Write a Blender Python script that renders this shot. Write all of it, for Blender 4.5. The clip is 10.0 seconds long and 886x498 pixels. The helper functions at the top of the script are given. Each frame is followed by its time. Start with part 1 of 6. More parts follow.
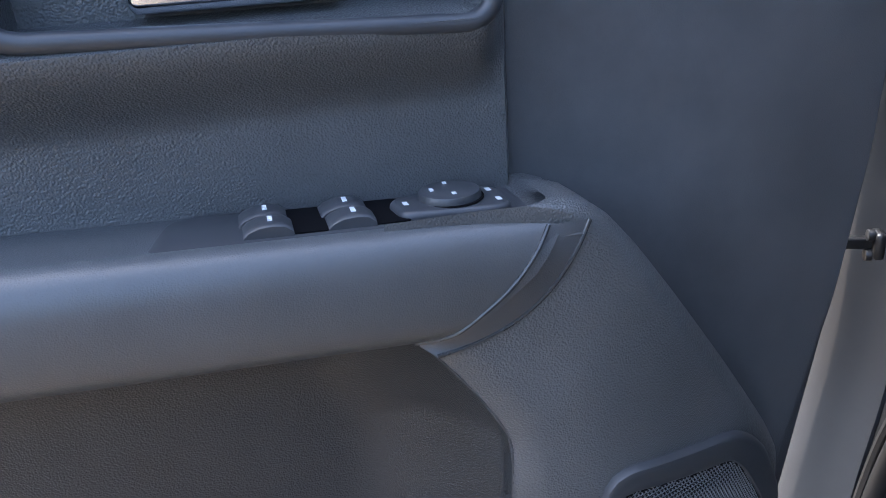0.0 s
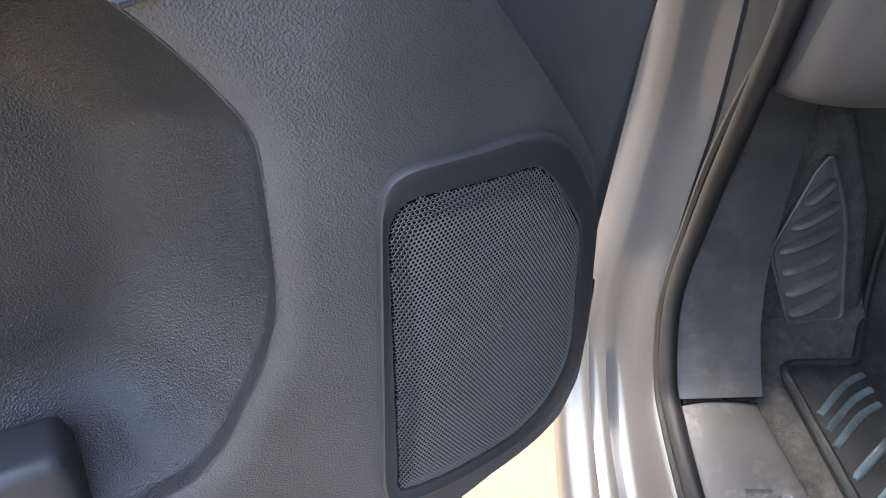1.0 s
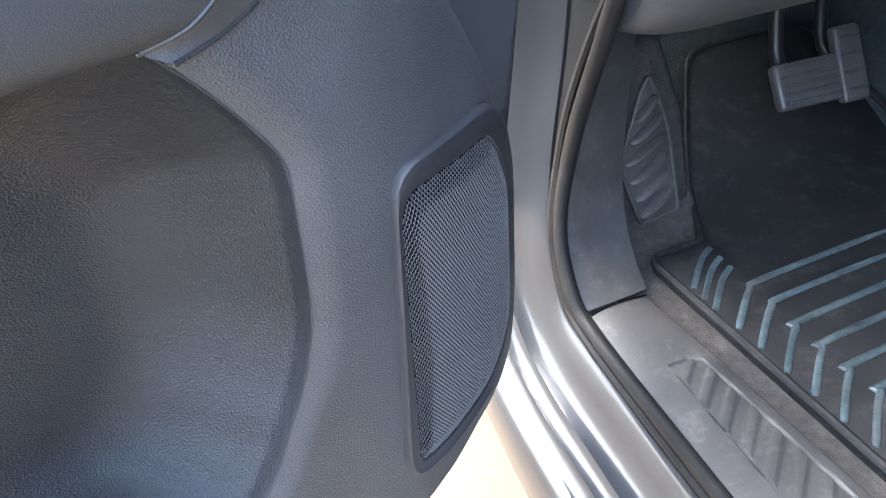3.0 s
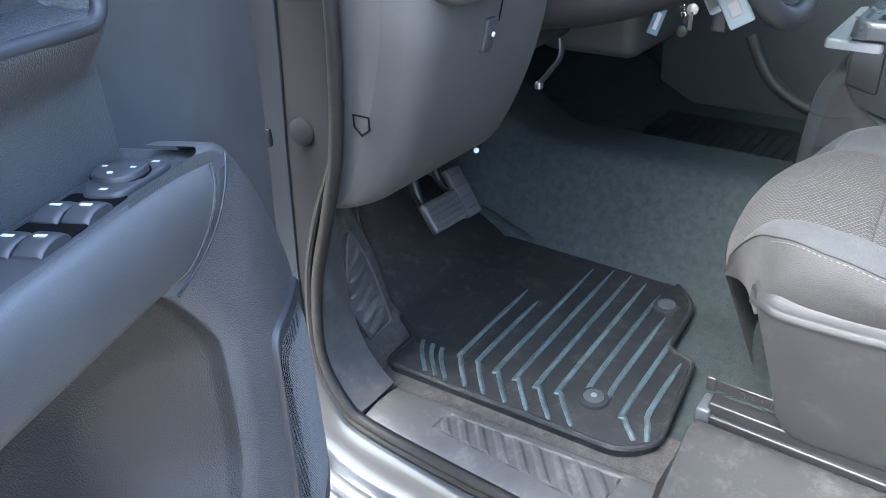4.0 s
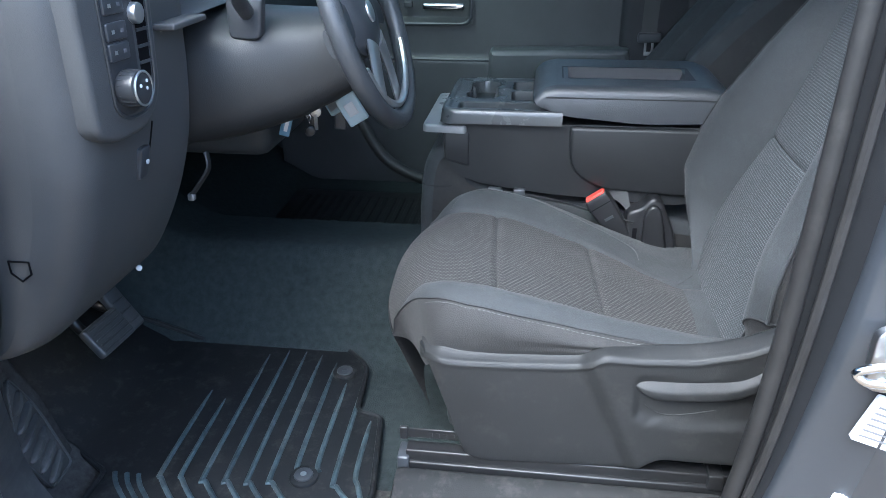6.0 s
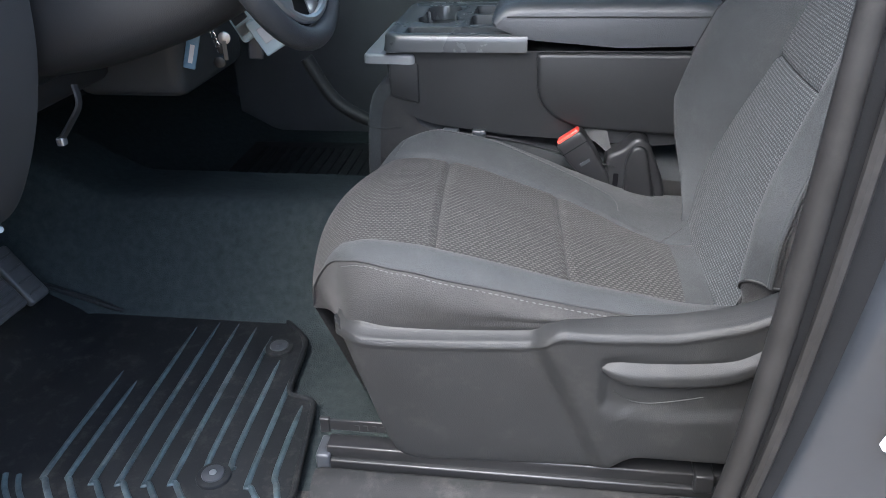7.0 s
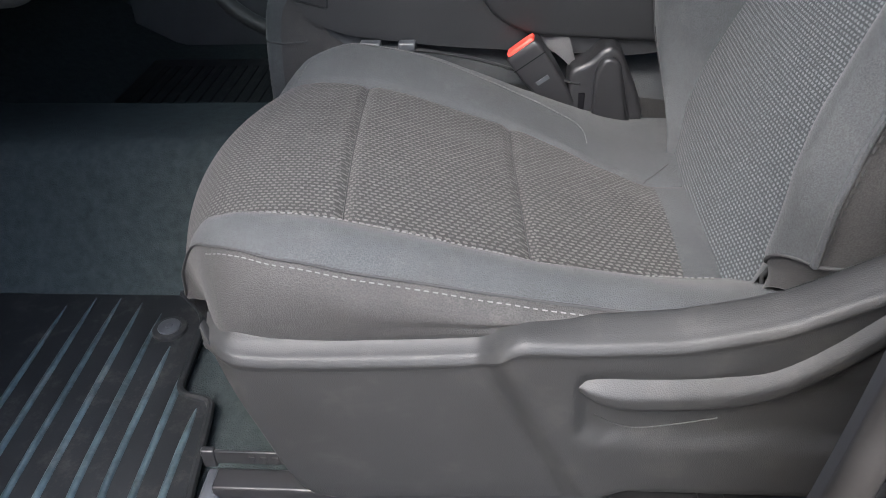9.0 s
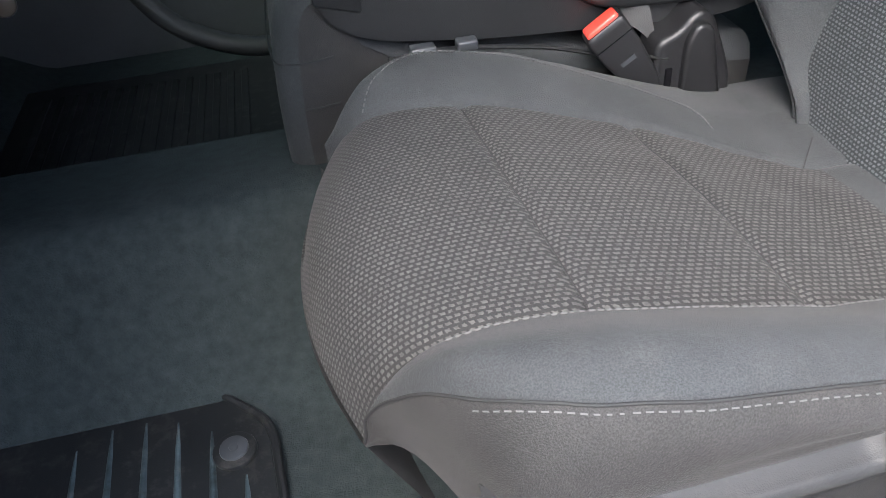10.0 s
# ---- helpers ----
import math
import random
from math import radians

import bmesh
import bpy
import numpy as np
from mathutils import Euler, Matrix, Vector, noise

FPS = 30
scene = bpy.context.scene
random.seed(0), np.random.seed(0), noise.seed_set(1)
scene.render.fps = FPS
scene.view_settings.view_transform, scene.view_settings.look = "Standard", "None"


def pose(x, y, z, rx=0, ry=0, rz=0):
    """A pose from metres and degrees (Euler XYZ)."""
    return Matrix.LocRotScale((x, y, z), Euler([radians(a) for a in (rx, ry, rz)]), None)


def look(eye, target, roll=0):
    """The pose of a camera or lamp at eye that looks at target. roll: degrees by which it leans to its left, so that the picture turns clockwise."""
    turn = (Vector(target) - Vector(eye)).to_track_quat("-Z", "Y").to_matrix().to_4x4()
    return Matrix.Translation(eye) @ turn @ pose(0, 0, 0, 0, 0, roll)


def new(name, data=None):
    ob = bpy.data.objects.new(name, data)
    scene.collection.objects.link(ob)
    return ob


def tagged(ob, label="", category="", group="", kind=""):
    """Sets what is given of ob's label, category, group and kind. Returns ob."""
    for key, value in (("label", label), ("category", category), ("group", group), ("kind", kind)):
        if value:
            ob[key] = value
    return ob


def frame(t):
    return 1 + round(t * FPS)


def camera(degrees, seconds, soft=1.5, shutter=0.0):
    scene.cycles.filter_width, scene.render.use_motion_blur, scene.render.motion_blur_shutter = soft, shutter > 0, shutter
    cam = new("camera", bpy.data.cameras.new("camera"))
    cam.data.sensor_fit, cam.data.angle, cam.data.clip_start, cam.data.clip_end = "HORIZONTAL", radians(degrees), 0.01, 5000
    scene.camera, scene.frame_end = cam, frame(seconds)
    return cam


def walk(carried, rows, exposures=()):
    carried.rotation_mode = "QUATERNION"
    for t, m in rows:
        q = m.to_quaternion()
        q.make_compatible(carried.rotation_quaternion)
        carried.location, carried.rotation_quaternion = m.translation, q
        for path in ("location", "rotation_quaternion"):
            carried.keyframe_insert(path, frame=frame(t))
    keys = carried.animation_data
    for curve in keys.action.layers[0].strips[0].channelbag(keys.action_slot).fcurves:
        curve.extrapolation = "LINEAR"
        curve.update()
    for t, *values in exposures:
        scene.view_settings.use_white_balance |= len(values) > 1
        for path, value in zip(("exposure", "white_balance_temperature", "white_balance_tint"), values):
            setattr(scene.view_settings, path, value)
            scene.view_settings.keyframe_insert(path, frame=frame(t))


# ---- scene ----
cam = camera(61.3, 10.0, soft=0.9)

PATH = [
    (0, (0.353, -0.243, 0.784), (-1.457, -0.638, 0.028), -4.1),
    (0.2, (0.335, -0.218, 0.757), (-1.424, -0.564, -0.129), -3.7),
    (0.3, (0.328, -0.207, 0.743), (-1.409, -0.521, -0.198), -3.6),
    (0.5, (0.315, -0.187, 0.717), (-1.369, -0.444, -0.33), -3.0),
    (1, (0.29, -0.172, 0.651), (-1.315, -0.271, -0.538), -2.4),
    (1.5, (0.278, -0.17, 0.638), (-1.263, -0.211, -0.636), -2.0),
    (2, (0.279, -0.165, 0.638), (-1.226, -0.173, -0.679), -2.3),
    (2.2, (0.279, -0.172, 0.637), (-1.214, -0.151, -0.694), -2.4),
    (3.3, (0.335, -0.421, 0.724), (-1.096, 0.336, -0.451), -5.3),
    (3.5, (0.364, -0.479, 0.756), (-1.009, 0.461, -0.354), -5.0),
    (4, (0.423, -0.598, 0.851), (-0.668, 0.758, -0.133), -3.2),
    (4.5, (0.433, -0.666, 0.91), (-0.29, 0.971, 0.016), -1.7),
    (5, (0.401, -0.699, 0.938), (-0.044, 1.049, 0.073), -0.9),
    (5.5, (0.391, -0.696, 0.936), (0.1, 1.091, 0.086), -0.3),
    (5.7, (0.391, -0.693, 0.938), (0.134, 1.1, 0.091), -0.1),
    (6.8, (0.453, -0.542, 0.859), (0.194, 1.214, -0.062), -1.5),
    (7, (0.478, -0.462, 0.82), (0.212, 1.278, -0.129), -1.8),
    (7.5, (0.518, -0.307, 0.759), (0.288, 1.382, -0.286), -2.3),
    (8, (0.518, -0.213, 0.737), (0.347, 1.441, -0.374), -2.6),
    (8.5, (0.502, -0.199, 0.735), (0.376, 1.436, -0.41), -2.5),
    (9, (0.482, -0.189, 0.735), (0.34, 1.435, -0.425), -2.4),
    (9.3, (0.404, -0.156, 0.735), (0.26, 1.457, -0.439), -3.1),
    (9.5, (0.337, -0.121, 0.744), (0.216, 1.481, -0.447), -3.9),
    (9.7, (0.257, -0.069, 0.743), (0.245, 1.519, -0.473), -4.4),
    (10, (0.171, 0.047, 0.724), (0.423, 1.569, -0.549), -5.2),
]
EXPO = 2.35
TONE = [(0, 0.75, 5600, 10), (0.8, 1.18, 6200, 10), (1.5, 1.18, 6300, 10), (2.2, 1.18, 6300, 10), (3.3, 1.55, 5650, 7), (4.5, 1.30, 5450, 5), (5.7, 0.65, 5050, 3), (6.8, 0.5, 5350, 7), (7.5, 0.55, 5800, 9), (10, 0.6, 5750, 9)]

walk(cam, [(t, look(eye, target, roll)) for t, eye, target, roll in PATH],
     exposures=[(t, e + EXPO, k, g) for t, e, k, g in TONE])

# ---- world and light: a bright overcast day ----
world = bpy.data.worlds.new("sky")
scene.world = world
world.use_nodes = True
wn = world.node_tree
wn.nodes.clear()
sky = wn.nodes.new("ShaderNodeTexSky")
sky.sky_type = "NISHITA"
sky.sun_disc = False
sky.sun_elevation = radians(54)
sky.sun_rotation = radians(207)
sky.dust_density = 6.0
sky.air_density = 1.0
sky.ozone_density = 0.6
sky_bg = wn.nodes.new("ShaderNodeBackground")
sky_bg.inputs["Strength"].default_value = 0.15
sky_out = wn.nodes.new("ShaderNodeOutputWorld")
wn.links.new(sky.outputs[0], sky_bg.inputs["Color"])
wn.links.new(sky_bg.outputs[0], sky_out.inputs[0])

sun = new("sun", bpy.data.lights.new("sun", "SUN"))
sun.data.energy = 0.50
sun.data.angle = radians(42)
sun.data.color = (1.0, 0.95, 0.88)
sun.matrix_world = look((-1.15, -2.3, 3.75), (0, 0, 0.3))


# ---- materials ----
def material(name, color, rough=0.5, metal=0.0, grain=0.0, grain_scale=600.0, kind="voronoi", vary=0.15,
             vary_scale=9.0, dust=0.0, coat=0.0, sheen=0.0, rough_vary=0.1, spec=0.5, weave=0.0):
    """A surface with fine relief (grain), broad mottling (vary) and pale dust."""
    m = bpy.data.materials.new(name)
    m.use_nodes = True
    t = m.node_tree
    b = t.nodes["Principled BSDF"]
    b.inputs["Metallic"].default_value = metal
    b.inputs["Coat Weight"].default_value = coat
    b.inputs["Specular IOR Level"].default_value = spec
    b.inputs["Coat Roughness"].default_value = 0.06
    b.inputs["Sheen Weight"].default_value = sheen
    b.inputs["Sheen Roughness"].default_value = 0.5
    tc = t.nodes.new("ShaderNodeTexCoord")
    n1 = t.nodes.new("ShaderNodeTexNoise")
    n1.inputs["Scale"].default_value = vary_scale
    n1.inputs["Detail"].default_value = 6
    n1.inputs["Roughness"].default_value = 0.65
    t.links.new(tc.outputs["Object"], n1.inputs["Vector"])
    ramp = t.nodes.new("ShaderNodeMapRange")
    ramp.inputs["From Min"].default_value = 0.3
    ramp.inputs["From Max"].default_value = 0.7
    ramp.inputs["To Min"].default_value = 1 - vary
    ramp.inputs["To Max"].default_value = 1 + vary
    t.links.new(n1.outputs["Fac"], ramp.inputs["Value"])
    mul = t.nodes.new("ShaderNodeMix")
    mul.data_type, mul.blend_type = "RGBA", "MULTIPLY"
    mul.inputs["Factor"].default_value = 1
    mul.inputs["A"].default_value = (*color, 1)
    t.links.new(ramp.outputs[0], mul.inputs["B"])
    last = mul.outputs["Result"]
    if dust:
        n2 = t.nodes.new("ShaderNodeTexNoise")
        n2.inputs["Scale"].default_value = 26
        n2.inputs["Detail"].default_value = 9
        n2.inputs["Roughness"].default_value = 0.75
        t.links.new(tc.outputs["Object"], n2.inputs["Vector"])
        r2 = t.nodes.new("ShaderNodeMapRange")
        r2.inputs["From Min"].default_value = 0.52
        r2.inputs["From Max"].default_value = 0.78
        r2.inputs["To Max"].default_value = dust
        t.links.new(n2.outputs["Fac"], r2.inputs["Value"])
        mx = t.nodes.new("ShaderNodeMix")
        mx.data_type = "RGBA"
        mx.inputs["B"].default_value = (0.30, 0.28, 0.25, 1)
        t.links.new(r2.outputs[0], mx.inputs["Factor"])
        t.links.new(last, mx.inputs["A"])
        last = mx.outputs["Result"]
    if weave:
        n3 = t.nodes.new("ShaderNodeTexNoise")
        n3.inputs["Scale"].default_value = grain_scale
        n3.inputs["Detail"].default_value = 2
        t.links.new(tc.outputs["Object"], n3.inputs["Vector"])
        r3 = t.nodes.new("ShaderNodeMapRange")
        r3.inputs["From Min"].default_value = 0.35
        r3.inputs["From Max"].default_value = 0.65
        r3.inputs["To Min"].default_value = 1 - weave
        r3.inputs["To Max"].default_value = 1 + weave
        t.links.new(n3.outputs["Fac"], r3.inputs["Value"])
        m3 = t.nodes.new("ShaderNodeMix")
        m3.data_type, m3.blend_type = "RGBA", "MULTIPLY"
        m3.inputs["Factor"].default_value = 1
        t.links.new(last, m3.inputs["A"])
        t.links.new(r3.outputs[0], m3.inputs["B"])
        last = m3.outputs["Result"]
    t.links.new(last, b.inputs["Base Color"])
    rr = t.nodes.new("ShaderNodeMapRange")
    rr.inputs["To Min"].default_value = max(0.02, rough - rough_vary)
    rr.inputs["To Max"].default_value = min(1, rough + rough_vary)
    t.links.new(n1.outputs["Fac"], rr.inputs["Value"])
    t.links.new(rr.outputs[0], b.inputs["Roughness"])
    if grain:
        if kind == "voronoi":
            g = t.nodes.new("ShaderNodeTexVoronoi")
            g.feature = "SMOOTH_F1"
            out = g.outputs["Distance"]
        elif kind == "twill":
            g = t.nodes.new("ShaderNodeTexWave")
            g.bands_direction = "DIAGONAL"
            g.inputs["Distortion"].default_value = 1.2
            g.inputs["Detail Scale"].default_value = 0.4
            out = g.outputs["Fac"]
        else:
            g = t.nodes.new("ShaderNodeTexNoise")
            g.inputs["Detail"].default_value = 5
            out = g.outputs["Fac"]
        g.inputs["Scale"].default_value = grain_scale
        t.links.new(tc.outputs["Object"], g.inputs["Vector"])
        bump = t.nodes.new("ShaderNodeBump")
        bump.inputs["Strength"].default_value = grain
        bump.inputs["Distance"].default_value = 0.6 / grain_scale
        t.links.new(out, bump.inputs["Height"])
        t.links.new(bump.outputs[0], b.inputs["Normal"])
    return m


def plain(name, color, rough=0.5, metal=0.0, coat=0.0):
    return material(name, color, rough, metal, vary=0.05, coat=coat, rough_vary=0.03)


def woven(name, dark, light, axes, pitch=0.0036, sheen=0.03):
    """Dark cloth with staggered pale dashes; axes: the two directions in which the cloth lies."""
    m = material(name, dark, 0.85, vary=0.12, sheen=sheen)
    t = m.node_tree
    b = t.nodes["Principled BSDF"]
    tc = [n for n in t.nodes if n.bl_idname == "ShaderNodeTexCoord"][0]
    comb = t.nodes.new("ShaderNodeCombineXYZ")
    for n, axis in enumerate(axes):
        dot = t.nodes.new("ShaderNodeVectorMath")
        dot.operation = "DOT_PRODUCT"
        dot.inputs[1].default_value = axis
        t.links.new(tc.outputs["Object"], dot.inputs[0])
        t.links.new(dot.outputs["Value"], comb.inputs[n])
    wob = t.nodes.new("ShaderNodeTexNoise")
    wob.inputs["Scale"].default_value = 420
    t.links.new(tc.outputs["Object"], wob.inputs["Vector"])
    shift = t.nodes.new("ShaderNodeVectorMath")
    shift.operation = "MULTIPLY_ADD"
    shift.inputs[1].default_value = (0.0030, 0.0026, 0)
    t.links.new(wob.outputs["Color"], shift.inputs[0])
    t.links.new(comb.outputs[0], shift.inputs[2])
    brick = t.nodes.new("ShaderNodeTexBrick")
    for key, value in (("Scale", 1.0), ("Brick Width", pitch), ("Row Height", pitch * 0.78), ("Mortar Size", pitch * 0.262), ("Mortar Smooth", 0.5)):
        brick.inputs[key].default_value = value
    t.links.new(shift.outputs[0], brick.inputs["Vector"])
    mr = t.nodes.new("ShaderNodeMapRange")
    mr.inputs["From Min"].default_value = 0.95
    mr.inputs["From Max"].default_value = 0.25
    t.links.new(brick.outputs["Fac"], mr.inputs["Value"])
    big = t.nodes.new("ShaderNodeTexNoise")
    big.inputs["Scale"].default_value = 190
    t.links.new(tc.outputs["Object"], big.inputs["Vector"])
    fade = t.nodes.new("ShaderNodeMath")
    fade.operation = "MULTIPLY"
    t.links.new(mr.outputs[0], fade.inputs[0])
    t.links.new(big.outputs["Fac"], fade.inputs[1])
    mx = t.nodes.new("ShaderNodeMix")
    mx.data_type = "RGBA"
    mx.inputs["B"].default_value = (*light, 1)
    old = b.inputs["Base Color"].links[0].from_socket
    t.links.new(fade.outputs[0], mx.inputs["Factor"])
    t.links.new(old, mx.inputs["A"])
    t.links.new(mx.outputs["Result"], b.inputs["Base Color"])
    wv = t.nodes.new("ShaderNodeTexNoise")
    wv.inputs["Scale"].default_value = 1100
    t.links.new(tc.outputs["Object"], wv.inputs["Vector"])
    add = t.nodes.new("ShaderNodeMath")
    add.operation = "ADD"
    t.links.new(mr.outputs[0], add.inputs[0])
    t.links.new(wv.outputs["Fac"], add.inputs[1])
    bump = t.nodes.new("ShaderNodeBump")
    bump.inputs["Strength"].default_value = 0.5
    bump.inputs["Distance"].default_value = 0.0008
    t.links.new(add.outputs[0], bump.inputs["Height"])
    t.links.new(bump.outputs[0], b.inputs["Normal"])
    return m


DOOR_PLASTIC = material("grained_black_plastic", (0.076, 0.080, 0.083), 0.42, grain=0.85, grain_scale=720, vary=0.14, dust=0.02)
# The door plastic again, darkened to put the pocket's shade into its colour.
POCKET_SHADED = material("shaded_pocket_plastic", (0.028, 0.030, 0.032), 0.40, grain=0.85, grain_scale=720, vary=0.14, dust=0.02)
DOOR_TRIM = material("matte_door_trim", (0.074, 0.077, 0.082), 0.55, grain=0.5, grain_scale=900, kind="noise", vary=0.2)
SMOOTH_PLASTIC = material("smooth_black_plastic", (0.040, 0.043, 0.048), 0.42, grain=0.12, grain_scale=1500, kind="noise", vary=0.08)
TRIM_FLAT = material("matte_black_trim", (0.030, 0.031, 0.034), 0.6, spec=0.3, grain=0.35, grain_scale=900, kind="noise", vary=0.12)
ARM_SKIN = material("padded_armrest_vinyl", (0.070, 0.074, 0.078), 0.36, grain=0.3, grain_scale=1000, vary=0.12, dust=0.02)
DASH_PLASTIC = material("dash_plastic", (0.056, 0.058, 0.060), 0.48, spec=0.4, grain=0.3, grain_scale=900, vary=0.1)
KICK_PLASTIC = material("scuffed_kick_plastic", (0.064, 0.064, 0.064), 0.40, grain=0.15, grain_scale=900, kind="noise", vary=0.35, dust=0.22)
SILL_PLASTIC = material("dusty_sill_plastic", (0.052, 0.051, 0.050), 0.5, grain=0.3, grain_scale=700, kind="noise", vary=0.3, dust=0.34)
SEAT_PLASTIC = material("seat_valance_plastic", (0.018, 0.0185, 0.019), 0.52, spec=0.28, grain=0.3, grain_scale=1000, vary=0.12, dust=0.06, rough_vary=0.14)
GLOSS_DARK = plain("dark_gloss_plastic", (0.03, 0.032, 0.035), 0.35)
CARPET = material("charcoal_carpet", (0.0255, 0.0325, 0.0335), 0.95, spec=0.2, grain=1.0, grain_scale=420, kind="noise", vary=0.3, vary_scale=60)
CARPET_FRONT = material("dusty_carpet", (0.046, 0.044, 0.042), 0.95, spec=0.2, grain=1.0, grain_scale=420, kind="noise", vary=0.4, vary_scale=80, dust=0.2)
MAT_RUBBER = material("black_mat_rubber", (0.009, 0.010, 0.011), 0.58, spec=0.35, grain=0.25, grain_scale=700, kind="noise", vary=0.3, dust=0.16)
# Pale blue-grey base puts the ribs' sky sheen into colour, under the dust.
RIB_RUBBER = material("sheen_rib_rubber", (0.042, 0.060, 0.067), 0.36, grain=0.2, grain_scale=500, kind="noise", vary=0.75, vary_scale=30, dust=0.3)
SEAL_RUBBER = material("seal_rubber", (0.014, 0.0135, 0.0132), 0.55, spec=0.3, vary=0.25, vary_scale=30, dust=0.04)
BOLSTER = material("grey_bolster_cloth", (0.0265, 0.029, 0.031), 0.80, spec=0.35, grain=0.9, grain_scale=800, kind="noise", vary=0.22, vary_scale=14, sheen=0.06, weave=0.30, dust=0.05)
SEAT_SIDE = material("dark_seat_side_cloth", (0.021, 0.0205, 0.0203), 0.75, spec=0.35, grain=0.9, grain_scale=750, kind="noise", vary=0.25, vary_scale=14, sheen=0.05, weave=0.35, dust=0.05)
THREAD = plain("grey_thread", (0.085, 0.086, 0.087), 0.8)
SEAM = plain("dark_seam", (0.013, 0.0135, 0.014), 0.8)
CUSHION_CLOTH = woven("woven_cushion_cloth", (0.0115, 0.0113, 0.0113), (0.092, 0.090, 0.088), ((0.95, 0.12, 0.75), (0, 1.0, 0.1)), pitch=0.0064)
BACK_CLOTH = woven("woven_back_cloth", (0.0165, 0.0195, 0.0215), (0.130, 0.140, 0.148), ((0, 1.0, 0.15), (0.33, 0, 0.95)), pitch=0.0058)
PAINT = material("grey_metallic_paint", (0.032, 0.036, 0.042), 0.32, 0.3, vary=0.12, vary_scale=5, coat=0.7, rough_vary=0.1)
CHROME = plain("chrome", (0.75, 0.76, 0.78), 0.12, 1.0)
SATIN = plain("satin_silver", (0.55, 0.57, 0.58), 0.3, 0.9)
STEEL = plain("zinc_steel", (0.4, 0.4, 0.4), 0.36, 1.0)
BLACK_STEEL = plain("black_steel", (0.02, 0.02, 0.021), 0.35, 0.3)
# Near-black without gloss, for joints and for shade painted into shallow openings.
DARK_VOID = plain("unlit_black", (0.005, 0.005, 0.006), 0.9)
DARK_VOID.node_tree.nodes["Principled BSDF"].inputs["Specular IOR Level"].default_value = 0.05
GRILLE = plain("grille_metal", (0.15, 0.155, 0.16), 0.30)
COLUMN_BLACK = material("column_plastic", (0.024, 0.025, 0.0262), 0.48, spec=0.35, grain=0.3, grain_scale=900, vary=0.12)
BUCKLE_BLACK = material("buckle_black_plastic", (0.012, 0.012, 0.013), 0.42, spec=0.4, grain=0.3, grain_scale=1200, kind="noise", vary=0.12)
COVER_PLASTIC = material("dull_cover_plastic", (0.018, 0.018, 0.018), 0.7, spec=0.2, grain=0.3, grain_scale=800, vary=0.12, dust=0.12)
RED = plain("red_button_plastic", (0.75, 0.06, 0.04), 0.35)
WHITE_MARK = plain("white_print", (0.62, 0.64, 0.66), 0.5)
LABEL_WHITE = plain("paper_label", (0.55, 0.56, 0.57), 0.5)
LABEL_GREY = plain("label_print", (0.12, 0.12, 0.13), 0.6)
YELLOW = plain("warning_yellow", (0.8, 0.55, 0.03), 0.5)
CONSOLE_SIDE = material("console_side_plastic", (0.014, 0.0145, 0.0155), 0.42, spec=0.36, grain=0.3, grain_scale=900, vary=0.12)
TAB_PLASTIC = material("pale_tab_plastic", (0.16, 0.165, 0.17), 0.3, vary=0.06)
CONSOLE_TOP = material("console_grey_plastic", (0.040, 0.043, 0.046), 0.27, grain=0.1, grain_scale=1200, kind="noise", vary=0.06)
LEATHER = material("black_leatherette", (0.034, 0.037, 0.041), 0.4, grain=0.35, grain_scale=600, vary=0.08)
BELT = material("grey_belt_webbing", (0.05, 0.05, 0.05), 0.8, grain=0.5, grain_scale=700, kind="noise", vary=0.1)
FOB_PALE = plain("pale_cyan_plastic", (0.42, 0.52, 0.56), 0.35)
FOB_BLUE = plain("blue_grey_tag", (0.12, 0.22, 0.32), 0.4)
CONCRETE = material("tan_concrete", (0.120, 0.090, 0.055), 0.85, grain=0.5, grain_scale=90, kind="noise", vary=0.2, vary_scale=3)
SCREEN = plain("dark_screen", (0.01, 0.01, 0.012), 0.15)
RED_GLOW = bpy.data.materials.new("red_gauge_light")
RED_GLOW.use_nodes = True
RED_GLOW.node_tree.nodes["Principled BSDF"].inputs["Emission Color"].default_value = (1, 0.03, 0.02, 1)
RED_GLOW.node_tree.nodes["Principled BSDF"].inputs["Emission Strength"].default_value = 1.5
GLASS = bpy.data.materials.new("window_glass")
GLASS.use_nodes = True
GLASS.node_tree.nodes["Principled BSDF"].inputs["Transmission Weight"].default_value = 1.0
GLASS.node_tree.nodes["Principled BSDF"].inputs["Roughness"].default_value = 0.0
GLASS.node_tree.nodes["Principled BSDF"].inputs["IOR"].default_value = 1.05


# ---- building helpers ----
def thing(name, place, label, category, group="", kind=""):
    e = new(name)
    e.empty_display_size = 0.05
    e.location = place
    return tagged(e, label, category, group, kind)


def part(name, bm, mat, parent=None, label="", sharp=40, flat=False):
    me = bpy.data.meshes.new(name)
    bmesh.ops.recalc_face_normals(bm, faces=bm.faces)
    bm.to_mesh(me)
    bm.free()
    me.materials.append(mat)
    if not flat:
        me.polygons.foreach_set("use_smooth", [True] * len(me.polygons))
        me.set_sharp_from_angle(angle=radians(sharp))
    ob = new(name, me)
    if parent:
        ob.parent = parent
        if parent.type == "EMPTY":
            ob.matrix_parent_inverse = Matrix.Translation(parent.location).inverted()
    if label:
        tagged(ob, label)
    return ob


def lone(name, bm, mat, label, category, kind="", group=""):
    return tagged(part(name, bm, mat), label, category, group, kind)


def faces_mesh(vs, fs):
    bm = bmesh.new()
    made = [bm.verts.new(v) for v in vs]
    for f in fs:
        bm.faces.new([made[i] for i in f])
    return bm


